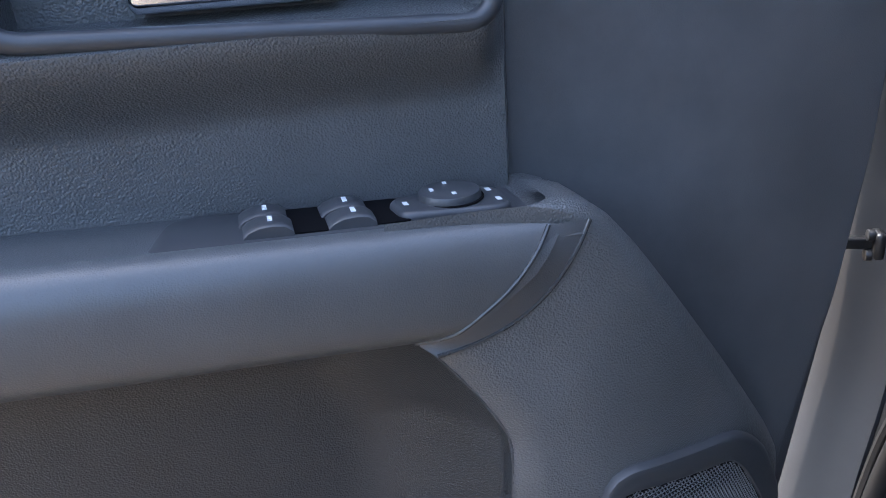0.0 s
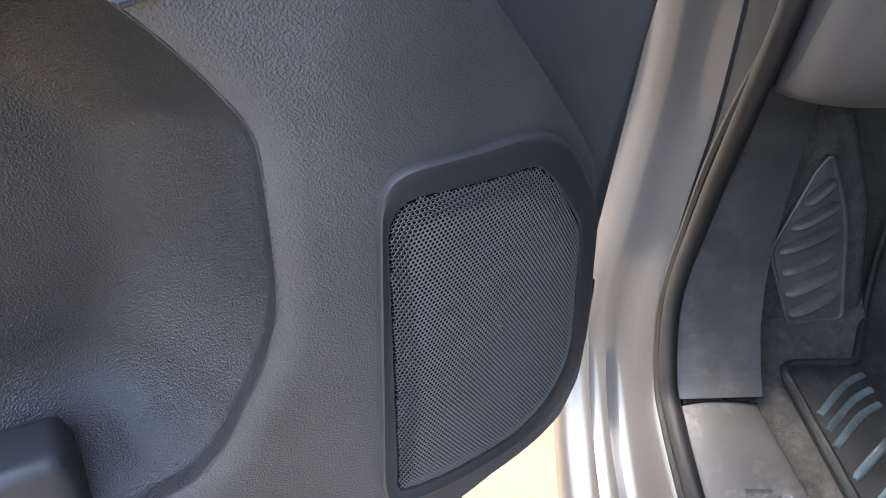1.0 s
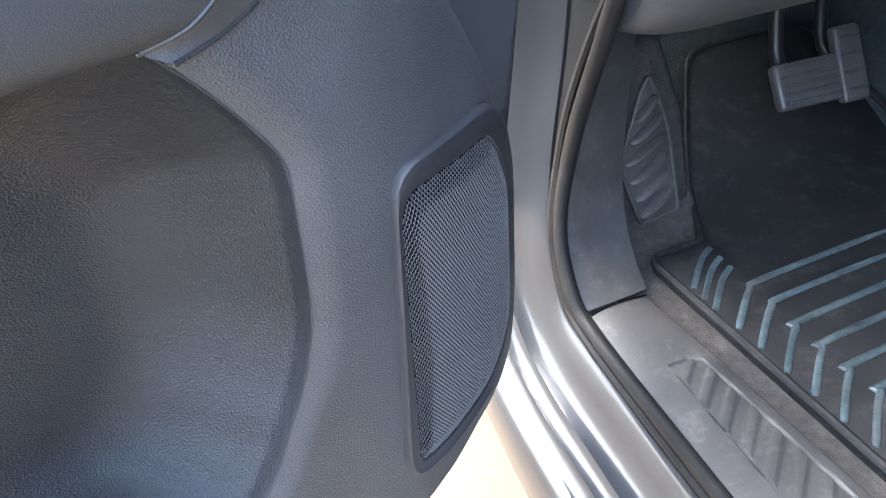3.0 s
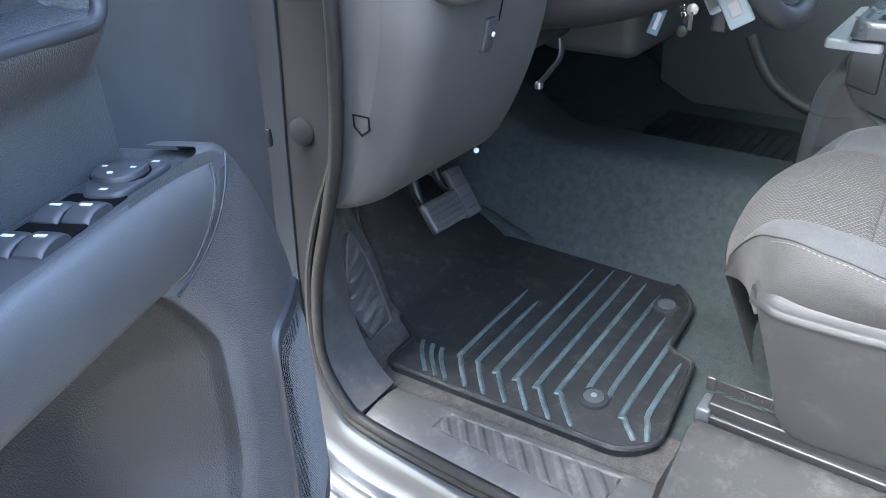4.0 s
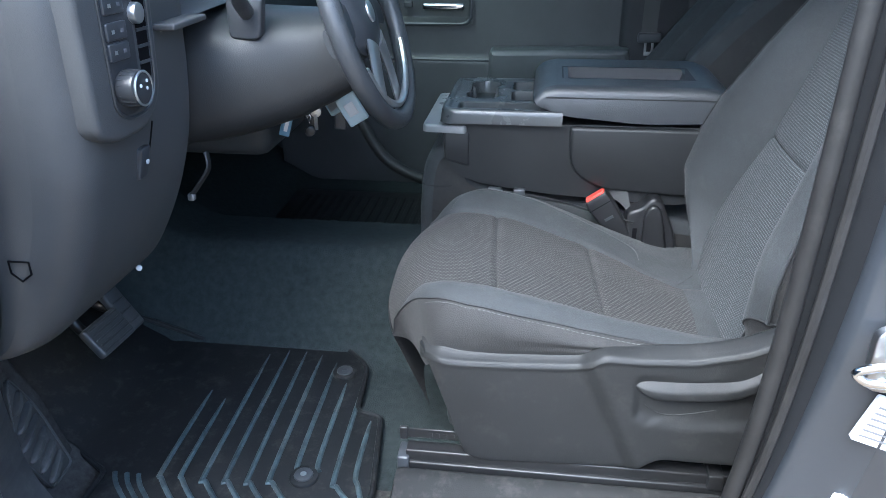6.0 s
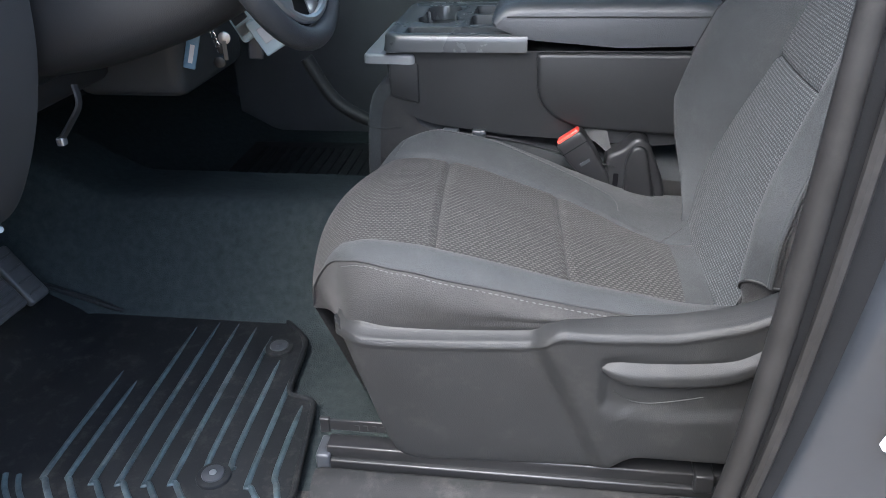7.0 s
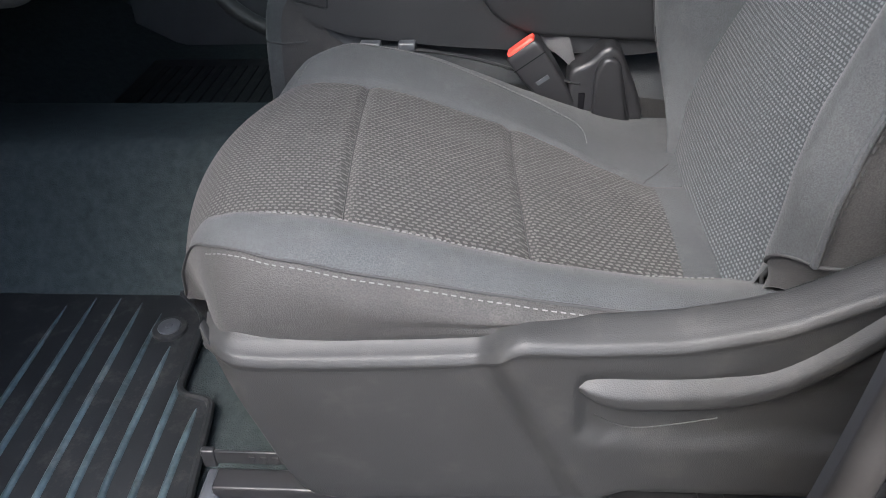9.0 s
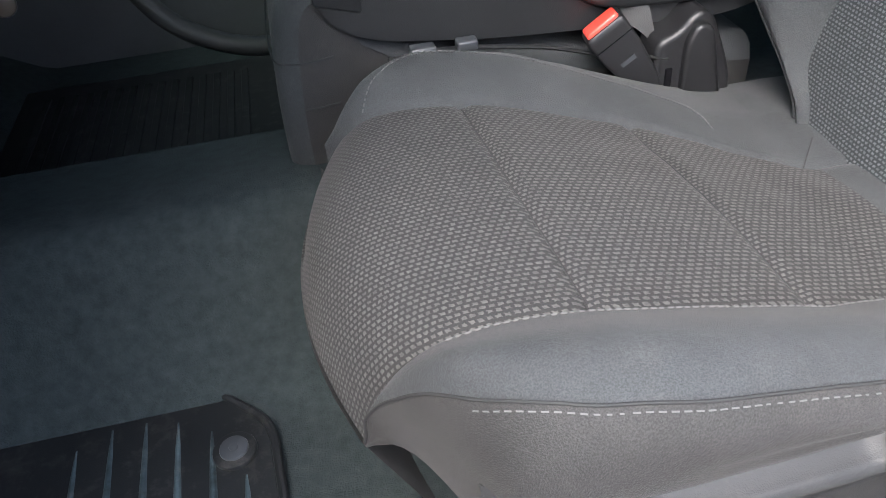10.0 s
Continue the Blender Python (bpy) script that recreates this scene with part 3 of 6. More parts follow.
def low_strip(a, b):
    u = 0.055 + 0.965 * a ** 1.5
    lo = panel_low(u)
    if b < 0.12:
        k = b / 0.12
        return D(u, bulge(u) - 0.035 * (1 - k) ** 2 - 0.004 * (1 - k), lo)
    z = lo + (max(lo + 0.002, ZP) - lo) * (b - 0.12) / 0.88
    side = min(u - 0.055, 0.022)
    return D(u, bulge(u) - rim_drop(shoulder(u), z) - 0.012 * ((0.022 - side) / 0.022) ** 2 - lip_fall(u, z), z)


def front_part(a, b):
    z0 = ZP + (0.633 - ZP) * b
    # the front boundary follows the shoulder line at this height
    us = lerp(z0, [0.172, 0.24, 0.318, 0.362, 0.415, 0.468, 0.548, 0.592, 0.617, 0.629, 0.633], [0.0555, 0.0555, 0.07, 0.10, 0.14, 0.179, 0.239, 0.273, 0.295, 0.312, 0.335])
    ue = pocket_edge(z0) if z0 < 0.56 else 0.44
    rim = 0.05
    if a < rim:
        k = a / rim
        return D(us, bulge(us) - 0.012 - 0.045 * (1 - k) ** 2, z0)
    u = us + (ue - us) * ((a - rim) / (1 - rim)) ** 1.1
    side = min(u - us, 0.022)
    return D(u, bulge(u) - 0.012 * ((0.022 - side) / 0.022) ** 2 - lip_fall(u, z0), z0)


part("lower_panel", join(surface(low_strip, 150, 24), surface(front_part, 130, 150)), DOOR_PLASTIC, door, "grained black plastic lower panel with a map pocket")


def pocket_depth(d):
    """Past the lip a steep wall runs in a hollow curve to the pocket's back."""
    return 0.012 * step(d, 0.0, 0.0022) + 0.086 * (1 - (1 - min(1, d / 0.110)) ** 2.2)


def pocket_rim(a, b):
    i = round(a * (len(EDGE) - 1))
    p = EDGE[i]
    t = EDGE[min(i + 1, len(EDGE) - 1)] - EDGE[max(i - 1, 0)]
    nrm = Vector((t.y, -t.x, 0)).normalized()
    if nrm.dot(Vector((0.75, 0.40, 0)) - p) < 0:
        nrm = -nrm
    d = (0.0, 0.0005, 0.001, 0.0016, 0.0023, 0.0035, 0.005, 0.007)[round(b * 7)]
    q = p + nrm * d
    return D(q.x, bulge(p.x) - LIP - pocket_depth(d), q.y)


part("pocket_rim", surface(pocket_rim, len(EDGE) - 1, 7), POCKET_SHADED, door, "crisp lip of the map pocket")


def liner(a, b):
    z = 0.1765 + 0.385 * b
    slope = (pocket_edge(z + 0.02) - pocket_edge(max(0.172, z - 0.02))) / (0.02 + min(0.02, z - 0.172))
    u = pocket_edge(z) + 0.0028 * math.sqrt(1 + slope * slope)
    u += (1.02 - u) * a ** 2
    gap = np.hypot(EDGE_XY[:, 0] - u, EDGE_XY[:, 1] - z)
    k = int(np.argmin(gap))
    return D(u, lerp(gap[k], [0, 0.08], [bulge(EDGE[k].x), 0.070]) - LIP - pocket_depth(float(gap[k])), z)


# Liner colour carries the shade of the hollow.
part("pocket_liner", surface(liner, 130, 90), POCKET_SHADED, door, "grained hollow wall of the map pocket")
part("front_trim", slab(rounded([(0.060, 0.10), (0.075, 0.045), (0.33, 0.03), (0.326, 1.0), (0.04, 1.0), (-0.014, 0.85), (-0.008, 0.60), (0.010, 0.46), (0.046, 0.30)], 0.02), -0.06, -0.030, lambda a, b, d: D(a, d, b), 0.006), DOOR_TRIM, door, "matte dark front trim")
part("door_shell", slab(rounded([(0.09, 0.12), (0.12, 0.07), (1.06, 0.05), (1.10, 0.98), (0.08, 0.98), (0.06, 0.5)], 0.03), -0.15, -0.061, lambda a, b, d: D(a, d, b), 0.01), PAINT, door, "grey painted outer shell")
part("hinge_seal", tube(smooth_path([D(u, -0.048, z) for u, z in ((0.064, 0.12), (0.048, 0.3), (0.012, 0.46), (-0.006, 0.6), (-0.012, 0.8), (0.02, 0.98))], 5), 0.008, 8), TRIM_FLAT, door)


def arm_start(z):
    return lerp(z, [0.50, 0.545, 0.555, 0.571, 0.595, 0.618, 0.635, 0.66], [0.445, 0.430, 0.409, 0.382, 0.355, 0.338, 0.334, 0.333])


ARM_SECTION = smooth_path([(-0.03, 0.622, 0), (0.02, 0.624, 0), (0.056, 0.626, 0), (0.068, 0.6265, 0), (0.078, 0.621, 0), (0.0845, 0.608, 0),
                           (0.0855, 0.59, 0), (0.082, 0.568, 0), (0.074, 0.554, 0), (0.060, 0.546, 0), (0.03, 0.543, 0), (-0.03, 0.543, 0)], 4)


def arm_point(a, b):
    p = ARM_SECTION[round(b * (len(ARM_SECTION) - 1))]
    u0 = arm_start(p.y)
    u = u0 + (1.02 - u0) * a ** 1.4
    lift = 0.055 * (u - 0.40)
    return D(u - 0.004 * (1 - step(u - u0, 0.0, 0.02)), p.x, p.y + lift)


arm = part("armrest", surface(arm_point, 60, len(ARM_SECTION) - 1), ARM_SKIN, door, "padded dark vinyl armrest")





END_NEAR = smooth_path([(0.414, bulge(0.414), 0.539), (0.388, bulge(0.388), 0.5445), (0.362, bulge(0.362), 0.556), (0.340, bulge(0.340), 0.574), (0.323, bulge(0.323), 0.598), (0.312, 0.0765, 0.6195)], 6)
END_FAR = smooth_path([(0.426, 0.058, 0.5455), (0.404, 0.0745, 0.5555), (0.384, 0.0815, 0.5715), (0.366, 0.0845, 0.588), (0.351, 0.0838, 0.606), (0.3405, 0.0780, 0.6205)], 6)


def end_line(b, near):
    """The two raised lines that frame the armrest's closing band; b from the pocket up."""
    return (END_NEAR if near else END_FAR)[round(b * (len(END_NEAR) - 1))]


def end_band(a, b):
    p, q = end_line(b, True), end_line(b, False)
    return D(*[p[k] * (1 - a) + q[k] * a + (0.0012 if k == 1 else 0) for k in range(3)])


part("armrest_end_cap", surface(end_band, 8, 30), DOOR_TRIM, arm, "smooth band round the armrest's front end")
for near in (True, False):
    part("trim_line", tube([D(u, n + 0.0012, z) for u, n, z in (END_NEAR if near else END_FAR)], 0.0015, 8), CONSOLE_TOP, arm, "raised edge line")


def end_top(a, b):
    u = 0.286 + 0.060 * a
    front = lerp(u, [0.286, 0.312, 0.346], [0.070, 0.079, 0.0815])
    n = -0.035 + (front + 0.035) * b
    z = lerp(u, [0.286, 0.300, 0.315, 0.346], [0.6030, 0.6150, 0.6210, 0.6225]) - 0.010 * max(0, (b - 0.86) / 0.14) ** 2
    return D(u, n, z)


part("armrest_end_top", surface(end_top, 16, 24), DOOR_PLASTIC, arm, "rounded top of the armrest's front end")
part("pocket_lip", tube([D(p.x, bulge(p.x) - LIP + 0.0002, p.y) for p in EDGE[40:-30]], 0.0009, 6), SMOOTH_PLASTIC, door, "thin moulded edge round the map pocket")
part("pocket_divider", rbox((0.53, -0.005, 0.08), (0.60, 0.050, 0.245), 0.012, m=Matrix(((ALONG.x, INWARD.x, 0, HINGE.x), (ALONG.y, INWARD.y, 0, HINGE.y), (0, 0, 1, 0), (0, 0, 0, 1)))), SMOOTH_PLASTIC, door, "grey moulded bottle holder in the map pocket")


# upper panel with the recess round the inside handle
def upper_point(a, b):
    u, z = 0.328 + 0.70 * a, 0.61 + 0.37 * b
    side = step(u, 0.335, 0.36)
    n = -0.004 + 0.034 * step(z, 0.685, 0.742) * side
    inside = min(u - 0.352, z - 0.742, 0.635 - u, 0.842 - z)
    n -= 0.045 * step(inside, 0.0, 0.012)
    n -= 0.02 * (1 - step(u, 0.328, 0.336))
    return D(u, n, z)


part("upper_panel", surface(upper_point, 170, 110), DOOR_PLASTIC, door, "grained black upper panel")
bezel = part("handle_bezel", tube([D(p[0], 0.024, p[1]) for p in rounded([(0.350, 0.737), (0.637, 0.750), (0.637, 0.845), (0.350, 0.838)], 0.024, 8)], 0.0065, 10, closed=True), SMOOTH_PLASTIC, door, "smooth raised bezel round the door handle")
part("recess_back", slab([(0.35, 0.74), (0.64, 0.74), (0.64, 0.85), (0.35, 0.85)], -0.05, -0.022, lambda a, b, d: D(a, d, b)), GLOSS_DARK, bezel)
part("door_handle", rbox((0.438, -0.012, 0.757), (0.563, 0.004, 0.785), 0.007, 4, Matrix(((ALONG.x, INWARD.x, 0, HINGE.x), (ALONG.y, INWARD.y, 0, HINGE.y), (0, 0, 1, 0), (0, 0, 0, 1)))), CHROME, door, "chrome inside door handle")

# switch plate on the armrest


def top_z(u):
    return 0.6235 + 0.055 * (u - 0.40)


def on_arm(u, n, d):
    return D(u, n, top_z(u) + d)


plate = part("switch_plate", slab(rounded([(0.340, 0.002), (0.340, 0.062), (0.575, 0.066), (0.565, 0.004)], [0.006, 0.01, 0.01, 0.02]), -0.004, 0.0035, lambda a, b, d: on_arm(a, b, d), 0.003), SMOOTH_PLASTIC, door, "dark switch plate")
# Flat black plates stand in for the shade of deep finger wells.
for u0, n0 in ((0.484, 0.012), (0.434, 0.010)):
    part("finger_well_shade", slab(rounded([(u0 - 0.014, n0), (u0 + 0.012, n0), (u0 + 0.012, n0 + 0.046), (u0 - 0.014, n0 + 0.046)], 0.004), 0.0, 0.0045, lambda a, b, d: on_arm(a, b, d)), DARK_VOID, plate)


def tilted_mark(name, parent, u0, n0, d0, du, dn, label):
    part(name, slab([(u0 - du, n0 - dn), (u0 + du, n0 - dn), (u0 + du, n0 + dn), (u0 - du, n0 + dn)], d0 - 0.003, d0, on_arm), WHITE_MARK, parent, label)


def window_switch(u0, n0):
    """A rocker whose crown is scooped towards the finger well."""
    pts = [(-0.014, 0.000), (-0.0135, 0.0055), (-0.009, 0.0090), (-0.002, 0.0098), (0.006, 0.0090), (0.012, 0.0066), (0.0155, 0.0035), (0.0155, 0.0)]
    rings = [[on_arm(u0 + p[0], n0 + w, p[1] + 0.002 - drop) for p in pts] for w, drop in ((-0.0104, 0.0016), (-0.0092, 0.0004), (-0.005, 0), (0.005, 0), (0.0092, 0.0004), (0.0104, 0.0016))]
    sw = part("window_switch", loft(rings), SMOOTH_PLASTIC, plate, "black rocker window switch")
    tilted_mark("symbol", sw, u0 - 0.001, n0, 0.0123, 0.0014, 0.0042, "white window symbol")


for u0, n0 in ((0.507, 0.027), (0.505, 0.049), (0.4575, 0.025), (0.4555, 0.047)):
    window_switch(u0, n0)
pad = part("mirror_pad", slab(rounded([(0.352, 0.012), (0.352, 0.052), (0.366, 0.057), (0.426, 0.054), (0.430, 0.024), (0.40, 0.008)], 0.01), 0.0, 0.0085, on_arm, 0.004), SMOOTH_PLASTIC, plate, "dark mirror control pad")
part("knob_collar", disc(on_arm(0.389, 0.031, 0.0085), (0, 0, 1), 0.0225, 0.0008, 0.0004, 32), DARK_VOID, pad)
part("mirror_knob", disc(on_arm(0.389, 0.031, 0.0085), (0, 0, 1), 0.0208, 0.0062, 0.0035, 36), SMOOTH_PLASTIC, plate, "round black mirror knob")
for du, dn in ((0.0, 0.012), (0.0, -0.012), (0.012, 0.0), (-0.012, 0.0)):
    tilted_mark("symbol", plate, 0.389 + du, 0.031 + dn, 0.0152, 0.0012, 0.0020, "white arrow mark")
for uu, nn in ((0.4195, 0.036), (0.3595, 0.043), (0.3600, 0.022)):
    tilted_mark("symbol", plate, uu, nn, 0.0089, 0.0016, 0.0030, "white mirror symbol")

# loudspeaker in the door
SPK_OUT = rounded([(0.300, 0.424), (0.169, 0.408), (0.128, 0.374), (0.076, 0.285), (0.072, 0.120), (0.112, 0.076), (0.171, 0.084), (0.318, 0.104), (0.324, 0.13)], [0.03, 0.02, 0.03, 0.03, 0.03, 0.03, 0.04, 0.014, 0.01], 6)
SPK_IN = rounded([(0.296, 0.402), (0.172, 0.380), (0.152, 0.358), (0.106, 0.285), (0.104, 0.128), (0.165, 0.096), (0.311, 0.118), (0.308, 0.14)], [0.030, 0.012, 0.02, 0.02, 0.04, 0.05, 0.014, 0.01], 6)
SPK_MID = (0.205, 0.245)


def reach(poly, ang):
    """How far the outline lies from its middle in a direction."""
    d = Vector((math.cos(ang), math.sin(ang)))
    best = 0.0
    for i in range(len(poly)):
        p, q = Vector(poly[i - 1]) - Vector(SPK_MID), Vector(poly[i]) - Vector(SPK_MID)
        e = q - p
        det = d.x * -e.y + e.x * d.y
        if abs(det) < 1e-12:
            continue
        s = (p.x * -e.y + e.x * p.y) / det
        k = (d.x * p.y - d.y * p.x) / det
        if -1e-6 <= k <= 1 + 1e-6 and s > best:
            best = s
    return best


RING = 120
OUT_R = [reach(SPK_OUT, 2 * math.pi * i / RING) for i in range(RING)]
IN_R = [reach(SPK_IN, 2 * math.pi * i / RING) for i in range(RING)]


def ring_point(a, b):
    i = round(a * RING) % RING
    ang = 2 * math.pi * i / RING
    prof = [(0.0, -0.004), (0.0, 0.003), (0.08, 0.0062), (0.2, 0.007), (0.7, 0.0045), (0.93, 0.0045), (1.0, 0.003), (1.0, -0.006)]
    w, h = prof[round(b * 7)]
    r = OUT_R[i] * (1 - w) + IN_R[i] * w
    u, z = SPK_MID[0] + math.cos(ang) * r, SPK_MID[1] + math.sin(ang) * r
    return D(u, bulge(u) + h, z)


speaker = part("speaker_bezel", surface(ring_point, RING, 7, ring=True), SMOOTH_PLASTIC, door, "smooth black bezel round the loudspeaker")


def grille_mesh():
    p = 0.0034
    rr = p / math.sqrt(3)
    vs, fs = [], []
    row = 0
    z = 0.090
    while z < 0.41:
        u = 0.094 + (p / 2 if row % 2 else 0)
        while u < 0.325:
            du, dz = u - SPK_MID[0], z - SPK_MID[1]
            ang = math.atan2(dz, du) % (2 * math.pi)
            lim = lerp(ang, [2 * math.pi * i / RING for i in range(RING + 1)], IN_R + IN_R[:1])
            far = math.hypot(du, dz)
            if far < lim - 0.001:
                edge = lim - far
                k = len(vs)
                for r0, back in ((rr * 1.0, 0.0), (rr * 0.60, 0.0004)):
                    for s in range(6):
                        a = math.pi / 6 + s * math.pi / 3
                        uu, zz = u + r0 * math.cos(a), z + r0 * math.sin(a)
                        dome = 0.005 * step(edge, 0.0, 0.022)
                        vs.append(D(uu, bulge(uu) + 0.0026 + dome - back, zz))
                for s in range(6):
                    t = (s + 1) % 6
                    fs.append((k + s, k + t, k + 6 + t, k + 6 + s))
            u += p
        z += p * math.sqrt(3) / 2
        row += 1
    return faces_mesh(vs, fs)


tagged(part("speaker_grille", grille_mesh(), GRILLE, speaker, "perforated black metal grille", flat=True), kind="stuff")


def backing_point(a, b):
    i = round(a * RING) % RING
    ang = 2 * math.pi * i / RING
    u, z = SPK_MID[0] + math.cos(ang) * IN_R[i] * (0.02 + 0.98 * b), SPK_MID[1] + math.sin(ang) * IN_R[i] * (0.02 + 0.98 * b)
    return D(u, bulge(u) + 0.0010, z)


# Black sheet close behind the grille, painting the shade in its holes.
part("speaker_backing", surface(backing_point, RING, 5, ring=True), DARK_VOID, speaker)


# ================= sill, kick panel, mat, pedals =================
def sill_point(a, b):
    x = -0.285 + 0.475 * a
    wide = lerp(x, [-0.285, -0.16, -0.05, 0.10, 0.19], [0.096, 0.114, 0.126, 0.142, 0.152])
    y = 0.050 + wide * b
    z = 0.003 + 0.009 * math.sin(min(1, b * 1.1) * math.pi) ** 0.6 - 0.022 * step(b, 0.88, 1.0)
    inset = min(x + 0.172 - 0.35 * max(0, y - 0.115), 0.125 - x, (y - 0.088) * 1.2, (0.140 + 0.11 * (x + 0.1) - y))
    z -= 0.003 * step(inset, 0.0, 0.002)
    if inset > 0.004:
        z += 0.0042 * step(math.sin((x * 1.0 + y * 0.9) * 2 * math.pi / 0.036), -0.3, 0.7)
    return (x, y, z)


sill = thing("sill_plate", (0.0, 0.1, 0.0), "dusty black plastic sill plate with embossed slanting treads", "sill plate", kind="structure")
part("tread_plate", surface(sill_point, 240, 60), SILL_PLASTIC, sill)
part("joint_line", tube([(-0.2855, 0.052 + 0.082 * k / 8, 0.0045 + 0.009 * math.sin((0.02 + 0.85 * k / 8) * math.pi) ** 0.6) for k in range(9)], 0.0009, 6), DARK_VOID, sill)


def cover_point(a, b):
    x = 0.165 + 0.56 * a
    prof = smooth_path([(0.050, 0.004, 0), (0.085, 0.012, 0), (0.13, 0.030, 0), (0.185, 0.066, 0), (0.222, 0.088, 0), (0.240, 0.093, 0), (0.252, 0.088, 0), (0.256, 0.05, 0), (0.256, -0.01, 0)], 4)
    p = prof[round(b * (len(prof) - 1))]
    k = step(a, 0.0, 0.045)
    return (x, p.x, -0.014 + (p.y + 0.014) * (0.12 + 0.88 * k))


part("seat_rail_cover", surface(cover_point, 50, 32), COVER_PLASTIC, sill, "raised plastic cover beside the seat rail")


def kick_point(a, b):
    path = SEAL_LINE[16:46]
    p = path[min(len(path) - 1, round(a * (len(path) - 1)))]
    # from the seal inwards and forwards to the carpet
    heights = [0.0, 0.02, 0.05, 0.09, 0.14, 0.22, 0.40]
    far = Vector((lerp(p.z, heights, [-0.292, -0.330, -0.364, -0.388, -0.402, -0.412, -0.43]), lerp(p.z, heights, [0.146, 0.150, 0.153, 0.156, 0.158, 0.164, 0.18]), max(-0.012, p.z - 0.006)))
    q = p.lerp(far, b)
    bow = 0.009 * math.sin(b * math.pi)
    return q + Vector((bow * 0.6, -bow * 0.2, bow * 0.6 * (1 - step(p.z, 0.05, 0.2))))


lone("kick_panel", surface(kick_point, 60, 16), KICK_PLASTIC, "scuffed black plastic kick panel below the dash", "kick panel", "structure")

lone("toe_carpet", surface(lambda a, b: (0.17 - 0.98 * a, 0.112 + 0.188 * b, -0.011 + 0.75 * max(0, 0.98 * a - 0.17 - 0.375)), 60, 12), CARPET_FRONT,
     "grey dusty carpet rising to the firewall", "carpet", "structure")


def mat_z(x):
    return 0.0 + 0.55 * max(0.0, -0.43 - x)


MAT_OUTLINE = rounded([(-0.350, 0.180), (0.098, 0.212), (0.138, 0.260), (0.108, 0.480), (0.056, 0.492), (0.044, 0.650), (-0.034, 0.728), (-0.30, 0.712),
                       (-0.66, 0.690), (-0.66, 0.44), (-0.50, 0.34), (-0.352, 0.268)], [0.02, 0.05, 0.02, 0.015, 0.02, 0.03, 0.04, 0.05, 0.05, 0.05, 0.05, 0.012], 5)


def floor_mat():
    mat = thing("floor_mat", (-0.2, 0.45, 0.0), "black ribbed rubber floor mat with dusty ribs tinted by painted sky sheen", "floor mat")
    n = len(MAT_OUTLINE)
    bm = slab(MAT_OUTLINE, -0.012, 0.006, lambda a, b, d: (a, b, d), 0.002, 2)
    bmesh.ops.triangulate(bm, faces=bm.faces[:])
    for cut in range(1):
        geom = bm.verts[:] + bm.edges[:] + bm.faces[:]
        bmesh.ops.bisect_plane(bm, geom=geom, plane_co=(-0.43, 0, 0), plane_no=(1, 0, 0))
    for v in bm.verts:
        v.co.z += mat_z(v.co.x)
    part("mat_base", bm, MAT_RUBBER, mat)
    part("raised_edge", tube([(p[0], p[1], mat_z(p[0]) + 0.006) for p in MAT_OUTLINE], 0.0055, 8, closed=True), MAT_RUBBER, mat, "raised rolled edge")
    ribs = [(0.098, 0.299, 0.466), (0.062, 0.292, 0.630), (0.023, 0.325, 0.583), (-0.014, 0.325, 0.655), (-0.052, 0.288, 0.680), (-0.090, 0.282, 0.690),
            (-0.130, 0.280, 0.690), (-0.170, 0.276, 0.670), (-0.212, 0.274, 0.500), (-0.250, 0.272, 0.525)]
    for x, y0, y1 in ribs:
        far = x - 0.014 * (y1 - y0) / 0.34
        tail = 0.048 if x > 0.05 else 0.070 if abs(x - 0.004) > 0.03 else 0.0
        path = [(min(0.122, x + 0.88 * tail), y0 - tail, 0.006), (x + 0.010, y0 - 0.012, 0.006), (x - 0.001, y0 + 0.022, 0.006), (far, y1, 0.006)]
        if not tail:
            path = path[1:]
        pts = smooth_path(path, 7)
        part("rib", tube(pts, [0.003] + [0.0050] * (len(pts) - 4) + [0.0042, 0.003, 0.001], 10, squash=0.7), RIB_RUBBER, mat)
    for x in (-0.335, -0.312, -0.290):
        part("rib", tube(smooth_path([(x + 0.062, 0.198, 0.005), (x + 0.02, 0.240, 0.006), (x + 0.002, 0.268, 0.006)], 5), 0.0045, 8, squash=0.6), RIB_RUBBER, mat)
    for c in ((0.008, 0.296, 0.006), (0.0, 0.618, 0.006)):
        b = part("retainer_button", disc(c, (0, 0, 1), 0.026, 0.006, 0.003, 32), MAT_RUBBER, mat, "round mat retainer button")
        part("button_cap", disc((c[0], c[1], c[2] + 0.006), (0, 0, 1), 0.017, 0.0035, 0.002, 28), SMOOTH_PLASTIC, b)
        part("button_centre", disc((c[0], c[1], c[2] + 0.0095), (0, 0, 1), 0.0055, 0.001, 0.0005, 16), SATIN if c[1] < 0.5 else SMOOTH_PLASTIC, b, "small pale centre")


floor_mat()


